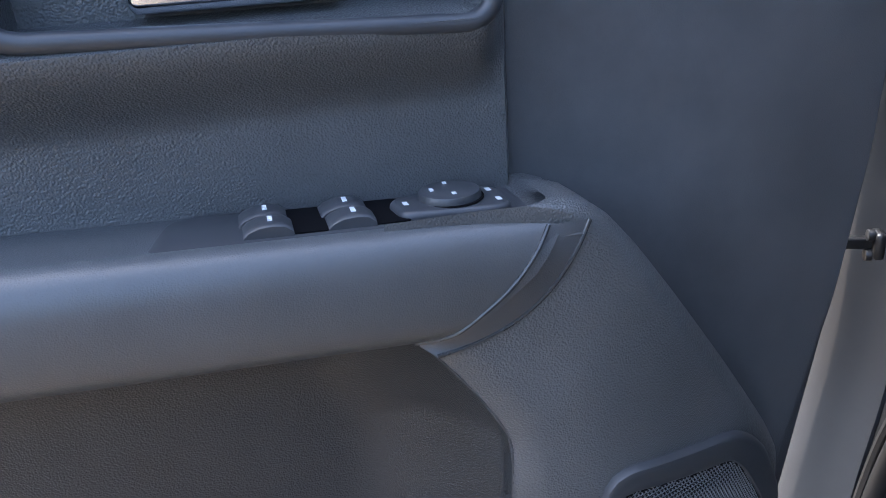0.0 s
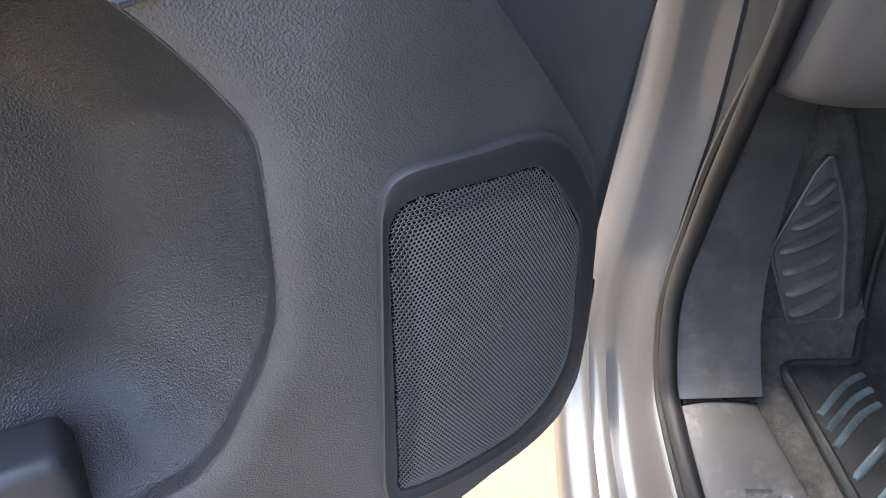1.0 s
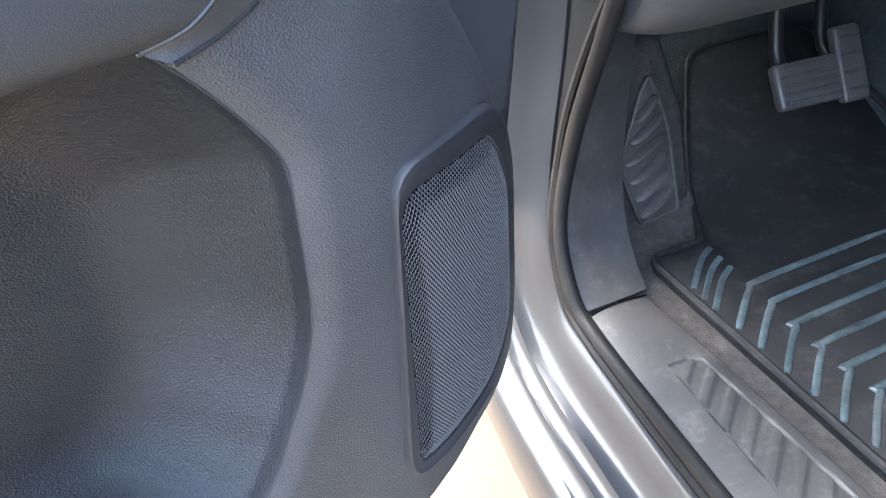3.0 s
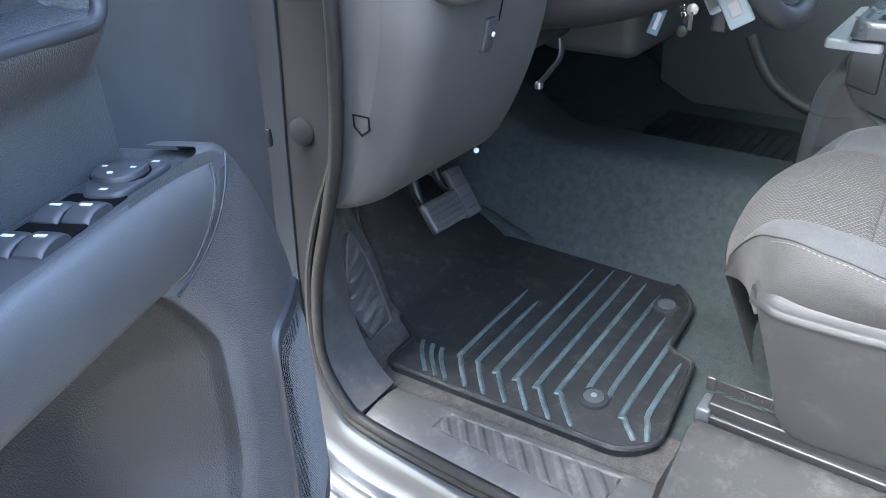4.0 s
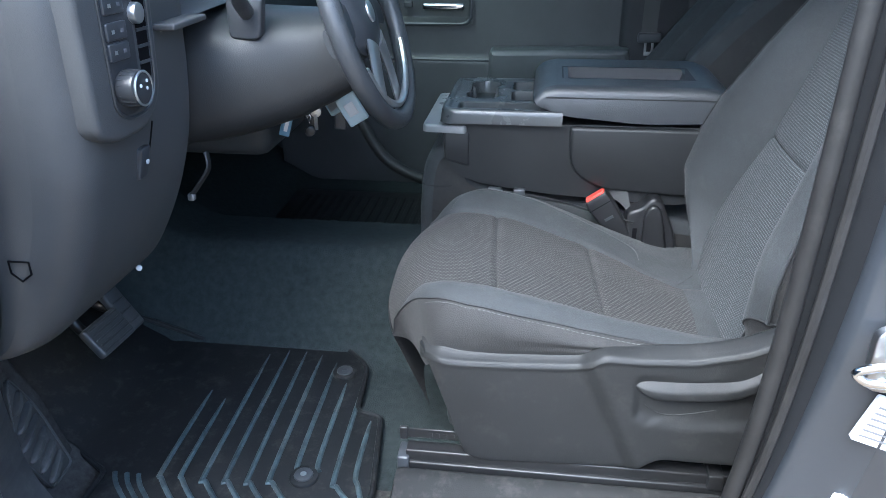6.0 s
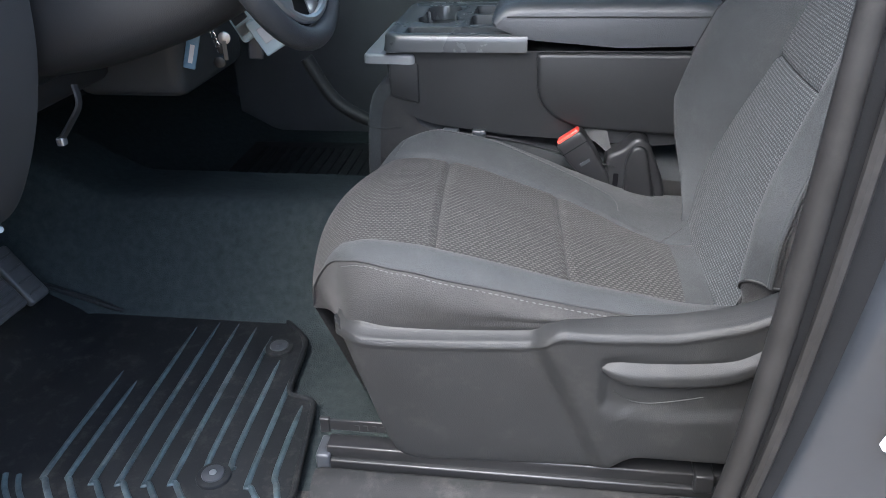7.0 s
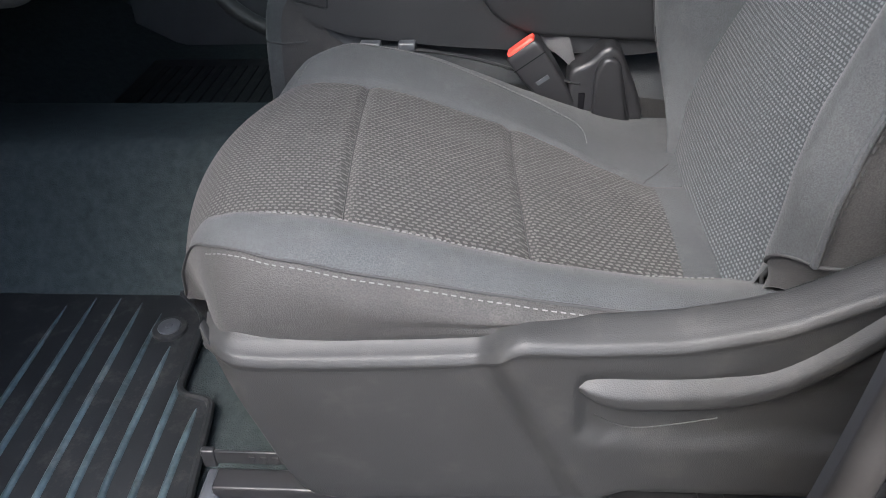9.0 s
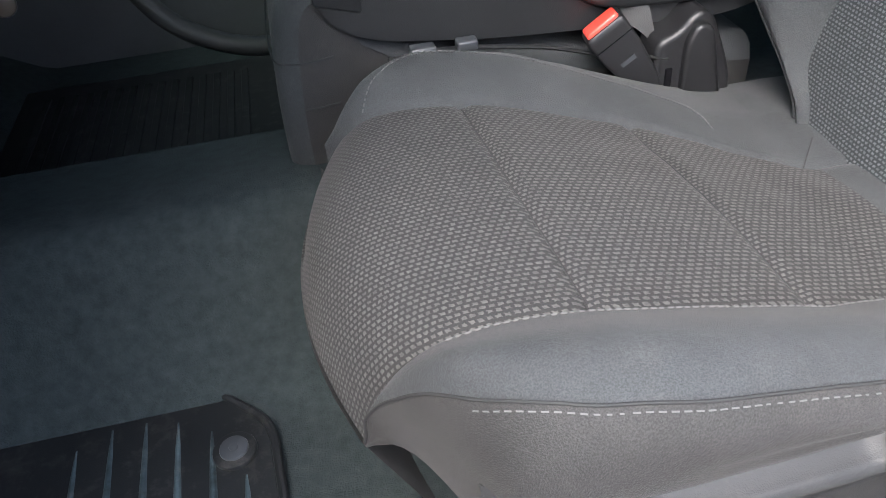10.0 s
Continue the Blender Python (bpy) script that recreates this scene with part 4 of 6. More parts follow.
def footrest():
    f = thing("footrest", (-0.43, 0.22, 0.05), "grey rubber footrest pad with slanting ribs", "footrest")
    o, across, along = Vector((-0.412, 0.204, 0.016)), Vector((-0.09, 0.995, 0.0)).normalized(), Vector((-0.13, 0.0, 0.99)).normalized()
    up = across.cross(along).normalized()

    def put(a, b, d):
        return o + along * b + across * a + up * d
    outline = rounded([(0.0, 0.0), (0.068, 0.002), (0.040, 0.150), (0.006, 0.222), (-0.006, 0.205), (-0.040, 0.105)], [0.012, 0.012, 0.05, 0.006, 0.01, 0.015], 5)
    wide = rounded([(-0.030, -0.040), (0.105, -0.040), (0.075, 0.150), (0.030, 0.27), (-0.03, 0.26), (-0.075, 0.105)], 0.02, 5)
    part("carpet_wedge", slab(wide, -0.20, -0.004, put, 0.012), CARPET_FRONT, f, "dusty carpet round the pad")
    part("pad", slab(outline, -0.012, 0.003, put, 0.003), SILL_PLASTIC, f)
    part("pad_rim", tube([put(p[0], p[1], 0.003) for p in outline], 0.0024, 6, closed=True), KICK_PLASTIC, f)
    for k in range(6):
        b0 = 0.014 + 0.030 * k
        lo = lerp(b0, [0.0, 0.105, 0.20], [0.004, -0.030, -0.002])
        hi = lerp(b0 + 0.02, [0.0, 0.15, 0.222], [0.060, 0.034, 0.006]) - 0.004
        pts = [put(lo, b0, 0.003), put(lo * 0.7 + hi * 0.3, b0 + 0.008, 0.0055), put(lo * 0.3 + hi * 0.7, b0 + 0.020, 0.0055), put(hi, b0 + 0.028, 0.003)]
        part("rib", tube(smooth_path(pts, 3), [0.004, 0.007, 0.0085] + [0.009] * 4 + [0.0085, 0.007, 0.004], 8, squash=0.75), SILL_PLASTIC, f)


footrest()


def pedal(name, label, centre, w, h, tilt, arm_to, ridges):
    p = thing(name, centre, label, "pedal")
    m = Matrix.Translation(centre) @ Euler((0, radians(tilt), radians(-4))).to_matrix().to_4x4()
    part("pad", rbox((-0.012, -w / 2, -h / 2), (0.008, w / 2, h / 2), 0.007, 3, m), KICK_PLASTIC, p, "worn rubber pedal pad")
    for k in range(ridges):
        zz = -h / 2 + h * (k + 0.7) / (ridges + 0.4)
        part("ridge", rbox((0.007, -w / 2 + 0.008, zz - 0.0025), (0.0105, w / 2 - 0.008, zz + 0.0025), 0.001, 1, m), SILL_PLASTIC, p)
    part("lever", tube(smooth_path([m @ Vector((-0.012, 0, 0)), m @ Vector((-0.05, 0.0, 0.06)), arm_to], 5), 0.011, 10), BLACK_STEEL, p, "black steel pedal arm")


pedal("brake_pedal", "worn wide rubber brake pedal hanging under the dash", Vector((-0.43, 0.475, 0.165)), 0.105, 0.066, -38, Vector((-0.55, 0.48, 0.42)), 5)
pedal("accelerator_pedal", "dark narrow accelerator pedal beside the brake", Vector((-0.50, 0.63, 0.13)), 0.05, 0.12, -35, Vector((-0.60, 0.62, 0.36)), 4)


# ================= seats =================
def crest(x, xs, ys):
    return lerp(x, xs, ys)


def seat(centre_y, flip, label, detail, lean=19, back_x=0.733):
    """A cloth seat; flip mirrors it across its middle line."""
    s = thing("front_seat", (0.45, centre_y, 0.0), label, "car seat", "front seats")
    sg = -1 if flip else 1

    def Y(y):
        return centre_y + sg * (y - 0.563)

    def base(x):
        return soft(x, [0.114, 0.122, 0.126, 0.134, 0.147, 0.166, 0.192, 0.230, 0.27, 0.33, 0.42, 0.515, 0.60, 0.68, 0.80], [0.20, 0.250, 0.270, 0.293, 0.314, 0.333, 0.345, 0.350, 0.351, 0.346, 0.325, 0.299, 0.275, 0.263, 0.262], 0.008)

    def inner0(x):
        return lerp(x, [0.14, 0.30, 0.52, 0.69, 0.8], [0.406, 0.404, 0.400, 0.425, 0.43])

    def inner1(x):
        return soft(x, [0.14, 0.20, 0.25, 0.31, 0.50, 0.57, 0.66, 0.8], [0.745, 0.742, 0.730, 0.724, 0.714, 0.685, 0.618, 0.60], 0.010)

    def outer_edge(x):
        return soft(x, [0.14, 0.166, 0.178, 0.20, 0.22, 0.25, 0.29, 0.35, 0.8], [0.408, 0.406, 0.388, 0.366, 0.340, 0.317, 0.301, 0.290, 0.285], 0.008)

    def far_edge(x):
        return soft(x, [0.14, 0.170, 0.18, 0.20, 0.24, 0.30, 0.70, 0.8], [0.748, 0.748, 0.770, 0.800, 0.826, 0.838, 0.838, 0.838], 0.01)

    def pipe_z(x):
        return soft(x, [0.14, 0.165, 0.20, 0.23, 0.265, 0.335, 0.445, 0.553, 0.624, 0.70, 0.8], [0.25, 0.290, 0.346, 0.366, 0.377, 0.374, 0.355, 0.338, 0.329, 0.330, 0.345], 0.012)

    def far_z(x):
        return soft(x, [0.14, 0.18, 0.22, 0.27, 0.40, 0.54, 0.65, 0.8], [0.29, 0.312, 0.335, 0.350, 0.330, 0.280, 0.245, 0.24], 0.015)

    def seam_x(y, which):
        mid = 1 - ((y - 0.563) / 0.16) ** 2
        return (0.324 - 0.002 * mid if which == 0 else 0.508 - 0.004 * mid) - 0.06 * (y - 0.563)

    def nose(y):
        return 0.034 * ((y - 0.57) / 0.165) ** 2

    def top(x, y):
        z = base(max(0.122, x - nose(min(max(y, 0.41), 0.745)) * (1 - step(x, 0.20, 0.34))))
        a, b = inner0(x), inner1(x)
        z -= 0.011 * step(y, 0.52, 0.72) * step(x, 0.34, 0.50) * (1 - step(x, 0.66, 0.72))
        hump = lerp(x, [0.18, 0.22, 0.30, 0.60, 0.72, 0.8], [0.004, 0.018, 0.024, 0.022, 0.012, 0.004])
        far_hump = lerp(x, [0.18, 0.22, 0.30, 0.45, 0.60, 0.72, 0.8], [0.005, 0.021, 0.028, 0.022, 0.010, 0.006, 0.004])
        if y < a:
            k = (a - y) / max(1e-3, a - outer_edge(x))
            z = z + (pipe_z(x) - z) * k + hump * math.sin(math.pi * min(1, k ** 1.5 * 0.96 + 0.04))
        elif y > b:
            k = (y - b) / max(1e-3, far_edge(x) - b)
            z = z + (far_z(x) - z) * k + far_hump * math.sin(math.pi * min(1, k ** 1.3 * 0.94 + 0.04))
        else:
            w = (y - a) / (b - a)
            z += 0.006 * math.sin(w * math.pi)
            for q in (0, 1):
                z -= 0.0055 * math.exp(-((x - seam_x(y, q)) / 0.006) ** 2)
        z -= 0.004 * math.exp(-((y - a) / 0.005) ** 2) + 0.004 * math.exp(-((y - b) / 0.005) ** 2)
        if x > 0.24 and detail:
            z += 0.0012 * noise.noise(Vector((x * 22, y * 22, 1.0)))
        return z

    def zone(x0, x1, y0, y1, nx, ny):
        def fn(a, b):
            ym = y0(0.4) * (1 - b) + y1(0.4) * b
            lo = x0(ym) if callable(x0) else x0
            hi = x1(ym) if callable(x1) else x1
            x = lo + (hi - lo) * a
            y = y0(x) * (1 - b) + y1(x) * b
            return (x, Y(y), top(x, y))
        return surface(fn, nx, ny)
    part("cushion_front", zone(lambda y: 0.122 + nose(y), lambda y: seam_x(y, 0), inner0, inner1, 60, 60), CUSHION_CLOTH, s, "dark woven cloth with pale dashes")
    part("cushion_middle", zone(lambda y: seam_x(y, 0), lambda y: seam_x(y, 1), inner0, inner1, 34, 50), CUSHION_CLOTH, s, "dark woven cloth with pale dashes")
    part("cushion_rear", zone(lambda y: seam_x(y, 1), 0.672, inner0, inner1, 34, 50), CUSHION_CLOTH, s, "dark woven cloth with pale dashes")
    part("outer_bolster", zone(0.155, 0.80, outer_edge, inner0, 120, 30), BOLSTER, s, "grey cloth side bolster")
    part("inner_bolster", zone(0.170, 0.80, inner1, far_edge, 110, 26), BOLSTER, s, "grey cloth side bolster")
    part("cushion_back_strip", zone(0.672, 0.80, inner0, inner1, 14, 30), BOLSTER, s, "plain grey cloth at the back of the cushion")

    def pipe(x):
        return Vector((x, Y(outer_edge(x)), top(x, outer_edge(x))))

    def side_point(a, b):
        x = 0.155 + 0.645 * a ** 1.3
        e = outer_edge(x)
        t = top(x, e)
        low = lerp(x, [0.163, 0.19, 0.215, 0.238, 0.275, 0.36, 0.50, 0.58, 0.66, 0.80], [0.252, 0.254, 0.262, 0.282, 0.303, 0.308, 0.320, 0.330, 0.340, 0.350]) - 0.009
        low = min(low, t - 0.004)
        foot = max(0.2755 + 0.034 * (1 - step(x, 0.205, 0.262)) ** 1.5, 0.272) + 0.002
        k = step(x, 0.157, 0.225)
        y = e + (foot - e) * b ** 1.3 * k - 0.016 * math.sin(b ** 0.8 * math.pi) * (1 - step(x, 0.55, 0.75)) * k
        if detail:
            fold = 0.62 - 0.75 * (x - 0.40)
            y += 0.005 * math.exp(-((b - fold) / 0.10) ** 2) * step(x, 0.33, 0.50) + 0.0022 * noise.noise(Vector((x * 14, b * 2.2, 3.0))) * math.sin(b * math.pi)
        return (x + 0.42 * (t - low) * b * (1 - step(x, 0.155, 0.25)), Y(y), t + (low - t) * b)
    part("cushion_side", surface(side_point, 70, 18), SEAT_SIDE, s, "dark grey cloth side panel")

    def far_side(a, b):
        x = 0.170 + 0.63 * a
        e = far_edge(x)
        t = top(x, e)
        return (x, Y(e + 0.004 * math.sin(b * math.pi)), t + (0.20 - t) * b)
    part("cushion_side", surface(far_side, 40, 8), SEAT_SIDE, s)

    def front_point(a, b):
        y = 0.410 + 0.338 * b
        return (0.122 + nose(y) + 0.065 * a, Y(y), top(0.122 + nose(y), y) - 0.15 * a)
    part("cushion_front_skirt", surface(front_point, 10, 20), SEAT_SIDE, s, "plain dark cloth below the front edge")
    xs = [0.156 + 0.565 * (k / 80) ** 1.5 for k in range(81)]
    part("piping", tube([pipe(x) + Vector((0, -0.001 * sg, 0.0)) for x in xs], 0.0014, 8), SEAM, s, "dark piping along the side")
    if detail:
        part("stitching", stitches([Vector(side_point(((x - 0.155) / 0.645) ** (1 / 1.3), min(0.2, 0.0025 / max(0.012, top(x, outer_edge(x)) - 0.315)))) + Vector((0, -0.0008 * sg, 0)) for x in xs[20:]], 0.0045, 0.003, 0.0007), THREAD, s, "pale thread stitches")
        part("stitching", stitches([Vector((x, Y(inner0(x) - 0.011), top(x, inner0(x) - 0.011) + 0.0010)) for x in np.linspace(0.225, 0.70, 120)], 0.0042, 0.0026, 0.0008), THREAD, s, "pale thread stitches")
        path = smooth_path([(0.215, 0.745, 0), (0.235, 0.775, 0), (0.28, 0.793, 0), (0.40, 0.792, 0), (0.52, 0.778, 0), (0.578, 0.758, 0), (0.597, 0.735, 0), (0.600, 0.708, 0)], 8)
        part("stitching", stitches([Vector((p.x, Y(p.y), top(p.x, p.y) + 0.0010)) for p in path], 0.0042, 0.0026, 0.0008), THREAD, s, "pale curved stitches on the bolster")
        for q in (0, 1):
            part("seam", tube([Vector((seam_x(y, q), Y(y), top(seam_x(y, q), y) + 0.0002)) for y in np.linspace(0.404, inner1(seam_x(0.71, q)), 40)], 0.0009, 6), SEAM, s)

    # backrest, leaning to the rear
    lean = radians(lean)
    ux, uz = math.sin(lean), math.cos(lean)

    def B(r, h, d):
        """r across, h up the back, d forward of its face."""
        return Vector((back_x + h * ux - d * uz, Y(r), 0.262 + h * uz + d * ux))

    def w0(h):
        return soft(h, [0, 0.08, 0.13, 0.2, 0.28, 0.4, 0.6, 0.8], [0.385, 0.392, 0.402, 0.418, 0.432, 0.440, 0.455, 0.47], 0.02)

    def w1(h):
        return soft(h, [0, 0.012, 0.04, 0.1, 0.18, 0.27, 0.37, 0.5, 0.8], [0.690, 0.708, 0.742, 0.750, 0.733, 0.698, 0.688, 0.686, 0.66], 0.012)

    def crest0(h):
        return soft(h, [0.05, 0.08, 0.12, 0.16, 0.2, 0.3, 0.45, 0.8], [0.355, 0.362, 0.354, 0.368, 0.380, 0.386, 0.390, 0.41], 0.015)

    def e0(h):
        return soft(h, [0.05, 0.10, 0.13, 0.16, 0.2, 0.24, 0.3, 0.5, 0.8], [0.300, 0.300, 0.298, 0.292, 0.300, 0.306, 0.310, 0.32, 0.34], 0.015)

    def depth0(h):
        return lerp(h, [0.06, 0.10, 0.16, 0.2, 0.35, 0.55, 0.8], [0.030, 0.045, 0.066, 0.070, 0.070, 0.055, 0.03])

    def stitch1(h):
        return soft(h, [-0.02, 0.02, 0.05, 0.08, 0.12, 0.16, 0.2, 0.24, 0.3, 0.36, 0.44, 0.54, 0.8], [0.700, 0.726, 0.768, 0.806, 0.846, 0.866, 0.864, 0.850, 0.820, 0.794, 0.772, 0.750, 0.70], 0.012)

    def depth1(h):
        return lerp(h, [-0.03, 0.0, 0.04, 0.09, 0.14, 0.30, 0.42, 0.54, 0.8], [0.020, 0.026, 0.044, 0.070, 0.090, 0.097, 0.078, 0.05, 0.02])

    def e1(h):
        return stitch1(h) + 0.030

    def face(r, h):
        a, b = w0(h), w1(h)
        if r < a:
            c, e, top_d = crest0(h), e0(h), depth0(h)
            low = min(top_d, 0.018 + 0.55 * (top_d - 0.018) + 0.010)
            if r > c:
                k = (a - r) / max(1e-3, a - c)
                return 0.018 + (low - 0.018) * math.sin(min(1, k) * math.pi / 2)
            k = (c - r) / max(1e-3, c - e)
            return low + (top_d - low) * k + 0.018 * math.sin(min(1, k) * math.pi) - 0.010 * max(0, k - 0.7) / 0.3
        if r > b:
            c, top_d = stitch1(h), depth1(h)
            if r < c:
                k = (r - b) / max(1e-3, c - b)
                return 0.016 + (top_d - 0.016) * math.sin(k * math.pi / 2) ** 0.85 + 0.006 * math.sin(k * math.pi)
            k = (r - c) / 0.030
            return top_d + 0.003 * math.sin(min(1, k * 1.5) * math.pi) - 0.034 * k ** 2.2 - 0.0020 * math.exp(-((r - c) / 0.0025) ** 2)
        k = (r - a) / (b - a)
        return 0.018 + 0.008 * math.sin(k * math.pi) - 0.006 * math.exp(-((h - 0.285) / 0.006) ** 2)

    def bzone(lo, hi, h0, h1, n, m):
        def fn(a, b):
            base_h = h0(b) if callable(h0) else h0
            h = base_h + (h1 - base_h) * a
            r = lo(h) * (1 - b) + hi(h) * b
            return B(r, h, face(r, h))
        return surface(fn, n, m)

    def foot_h(b):
        """The lower edge of the outer bolster rises towards the seam."""
        return 0.104 - 0.036 * step(b, 0.0, 0.6) - 0.085 * step(b, 0.60, 0.95)
    part("backrest_insert", bzone(w0, w1, -0.03, 0.285, 44, 40), BACK_CLOTH, s, "blue-grey woven cloth with pale dots")
    part("backrest_insert", bzone(w0, w1, 0.285, 0.78, 44, 40), BACK_CLOTH, s, "blue-grey woven cloth with pale dots")
    part("backrest_bolster", bzone(e0, w0, foot_h, 0.78, 70, 36), BOLSTER, s, "grey cloth side bolster of the backrest")
    part("backrest_bolster", bzone(w1, e1, -0.02, 0.78, 80, 36), BOLSTER, s, "grey cloth side bolster of the backrest")
    part("backrest_seam", stitches([B(r, 0.285, face(r, 0.285) + 0.001) for r in np.linspace(w0(0.285), w1(0.285), 30)], 0.006, 0.002, 0.001), SEAM, s)

    def outer_side(a, b):
        low = 0.104 + 0.065 * b
        h = low + (0.78 - low) * a
        d0 = face(e0(h), h)
        return B(e0(h) - 0.022 * math.sin(min(1, b * 1.6) * math.pi / 2) + 0.006 * b, h, d0 * (1 - b) - 0.15 * b)
    part("backrest_side", surface(outer_side, 50, 16), SEAT_SIDE, s, "dark cloth side of the backrest")

    def inner_side(a, b):
        h = -0.02 + 0.80 * a
        return B(e1(h) + 0.010 * math.sin(min(1, b * 2) * math.pi / 2), h, face(e1(h), h) * (1 - b) - 0.15 * b)
    part("backrest_side", surface(inner_side, 40, 10), SEAT_SIDE, s, "dark cloth side of the backrest")
    part("backrest_rear", surface(lambda a, b: B(e0(0.78 * a) * (1 - b) + e1(0.78 * a) * b, 0.78 * a, -0.15), 20, 8), SEAT_SIDE, s)
    part("backrest_top", surface(lambda a, b: B(e0(0.78) * (1 - b) + e1(0.78) * b, 0.78 + 0.02 * math.sin(a * math.pi), 0.0 - 0.15 * a), 8, 8), SEAT_SIDE, s)
    if detail:
        hs = np.linspace(0.09, 0.77, 70)
        part("stitching", stitches([B(stitch1(h), h, face(stitch1(h), h) + 0.0012) for h in np.linspace(0.0, 0.77, 80)], 0.0045, 0.003, 0.0007), THREAD, s, "fine stitches along the bolster")
        part("bolster_seam", tube([B(stitch1(h) + 0.003, h, face(stitch1(h) + 0.003, h) + 0.0002) for h in np.linspace(-0.005, 0.77, 80)], 0.0011, 6), SEAM, s)
        part("stitching", stitches([B(crest0(h) + 0.004, h, face(crest0(h) + 0.004, h) + 0.001) for h in hs], 0.005, 0.003, 0.0008), THREAD, s, "pale stitches along the bolster")
        part("piping", tube([B(e0(h) - 0.001, h, face(e0(h), h) + 0.001) for h in np.linspace(0.104, 0.77, 70)], 0.0034, 8), BOLSTER, s, "rolled cloth piping")
        part("stitching", stitches([B(e0(h) - 0.0055, h, depth0(h) - 0.013) for h in np.linspace(0.115, 0.77, 70)], 0.005, 0.0035, 0.0013), SEAM, s, "dark stitches beside the piping")
        # the folded corner of the cover under the bolster
        rim = []
        for k in range(17):
            b = 0.72 * (1 - k / 16)
            r = e0(foot_h(b)) * (1 - b) + w0(foot_h(b)) * b
            rim.append(B(r, foot_h(b), face(r, foot_h(b)) - 0.002))
        rim += [Vector(outer_side(0, k / 12)) for k in range(1, 10)]
        fall = [0.30 + 0.70 * step(k / 25, 0.0, 0.30) for k in range(26)]
        part("backrest_corner", surface(lambda a, b: rim[round(a * 25)] + Vector((0.006 * b + 0.004 * math.sin(b * math.pi), 0.008 * b * sg, -0.040 * b * fall[round(a * 25)])), 25, 8), SEAT_SIDE, s, "dark folded corner of the backrest cover")
        part("corner_piping", tube([rim[0] + Vector((0.002, 0, -0.012))] + rim, 0.0022, 8), SEAM, s, "dark piping round the folded corner")
        part("seam", tube(smooth_path([(x, Y(y), top(x, y) - 0.0001) for x, y in ((0.662, 0.622), (0.668, 0.629), (0.675, 0.637), (0.682, 0.645), (0.69, 0.654), (0.70, 0.666))], 4), 0.0008, 6), SEAM, s)

    # plastic valance on the outer side
    def vz0(x):
        return soft(x, [0.222, 0.232, 0.247, 0.265, 0.280, 0.291, 0.303, 0.325, 0.56, 0.585, 0.60, 0.80], [0.312, 0.296, 0.268, 0.222, 0.168, 0.134, 0.116, 0.108, 0.120, 0.142, 0.150, 0.150], 0.004)

    def ridge_z(x):
        return soft(x, [0.215, 0.25, 0.287, 0.357, 0.46, 0.472, 0.50, 0.55, 0.63, 0.70, 0.80], [0.290, 0.297, 0.294, 0.296, 0.302, 0.304, 0.326, 0.325, 0.330, 0.348, 0.40], 0.006)

    def gap_z(x):
        return soft(x, [0.215, 0.238, 0.275, 0.36, 0.50, 0.58, 0.66, 0.72, 0.80], [0.306, 0.316, 0.317, 0.315, 0.326, 0.335, 0.348, 0.366, 0.42], 0.012)

    columns = []
    for i in range(181):
        x = 0.224 + 0.576 * i / 180
        lo, rz, gz = vz0(x), ridge_z(x), gap_z(x)
        turn = 0.034 * (1 - step(x, 0.214, 0.272)) ** 1.5

        def face_y(z):
            high = step(x - (0.478 + (0.30 - z) * 0.45), -0.012, 0.020)
            y = 0.2575 - 0.011 * high + turn + 0.05 * max(0, 0.15 - z) * (1 - high)
            dip = min(x - 0.545, 0.80 - x, z - 0.215, 0.302 - z)
            return y + 0.006 * step(dip, 0.0, 0.016) * high
        pts = [(face_y(lo) + 0.012, lo, 0), (face_y(lo) + 0.002, lo + 0.002, 0)]
        for k in range(1, 15):
            z = lo + (rz - 0.008 - lo) * k / 14
            pts.append((face_y(z), z, 0))
        base = face_y(rz)
        pts += [(base - 0.0012, rz - 0.003, 0), (base + 0.0005, rz + 0.001, 0), (base + 0.0035, rz + 0.0045, 0), (base + 0.009, rz + 0.0066, 0), (base + 0.016, rz + 0.0076 + (gz - rz) * 0.15, 0), (max(base + 0.022, 0.277), rz + 0.008 + (gz - rz) * 0.42, 0), (max(base + 0.027, 0.284), rz + 0.008 + (gz - rz) * 0.42 - 0.006, 0), (max(base + 0.028, 0.286), gz - 0.035, 0)]
        columns.append([Vector((x, Y(p.x), p.y)) for p in smooth_path(pts, 3)])
    last = len(columns[0]) - 1

    def valance(a, b):
        return columns[round(a * 180)][round(b * last)]
    part("valance", surface(valance, 180, last), SEAT_PLASTIC, s, "dark grey moulded plastic seat valance")
    def lever_ring(x):
        """A blade: a broad face that slopes out, a rounded crest and a narrow upright lip below."""
        zt = soft(x, [0.545, 0.56, 0.61, 0.68, 0.71, 0.74, 0.80], [0.288, 0.299, 0.304, 0.312, 0.325, 0.352, 0.42], 0.010)
        tall = soft(x, [0.545, 0.556, 0.575, 0.61, 0.70, 0.80], [0.006, 0.020, 0.034, 0.038, 0.040, 0.050], 0.006)
        reach_out = soft(x, [0.545, 0.56, 0.59, 0.80], [0.008, 0.018, 0.022, 0.022], 0.006)
        y0 = 0.260
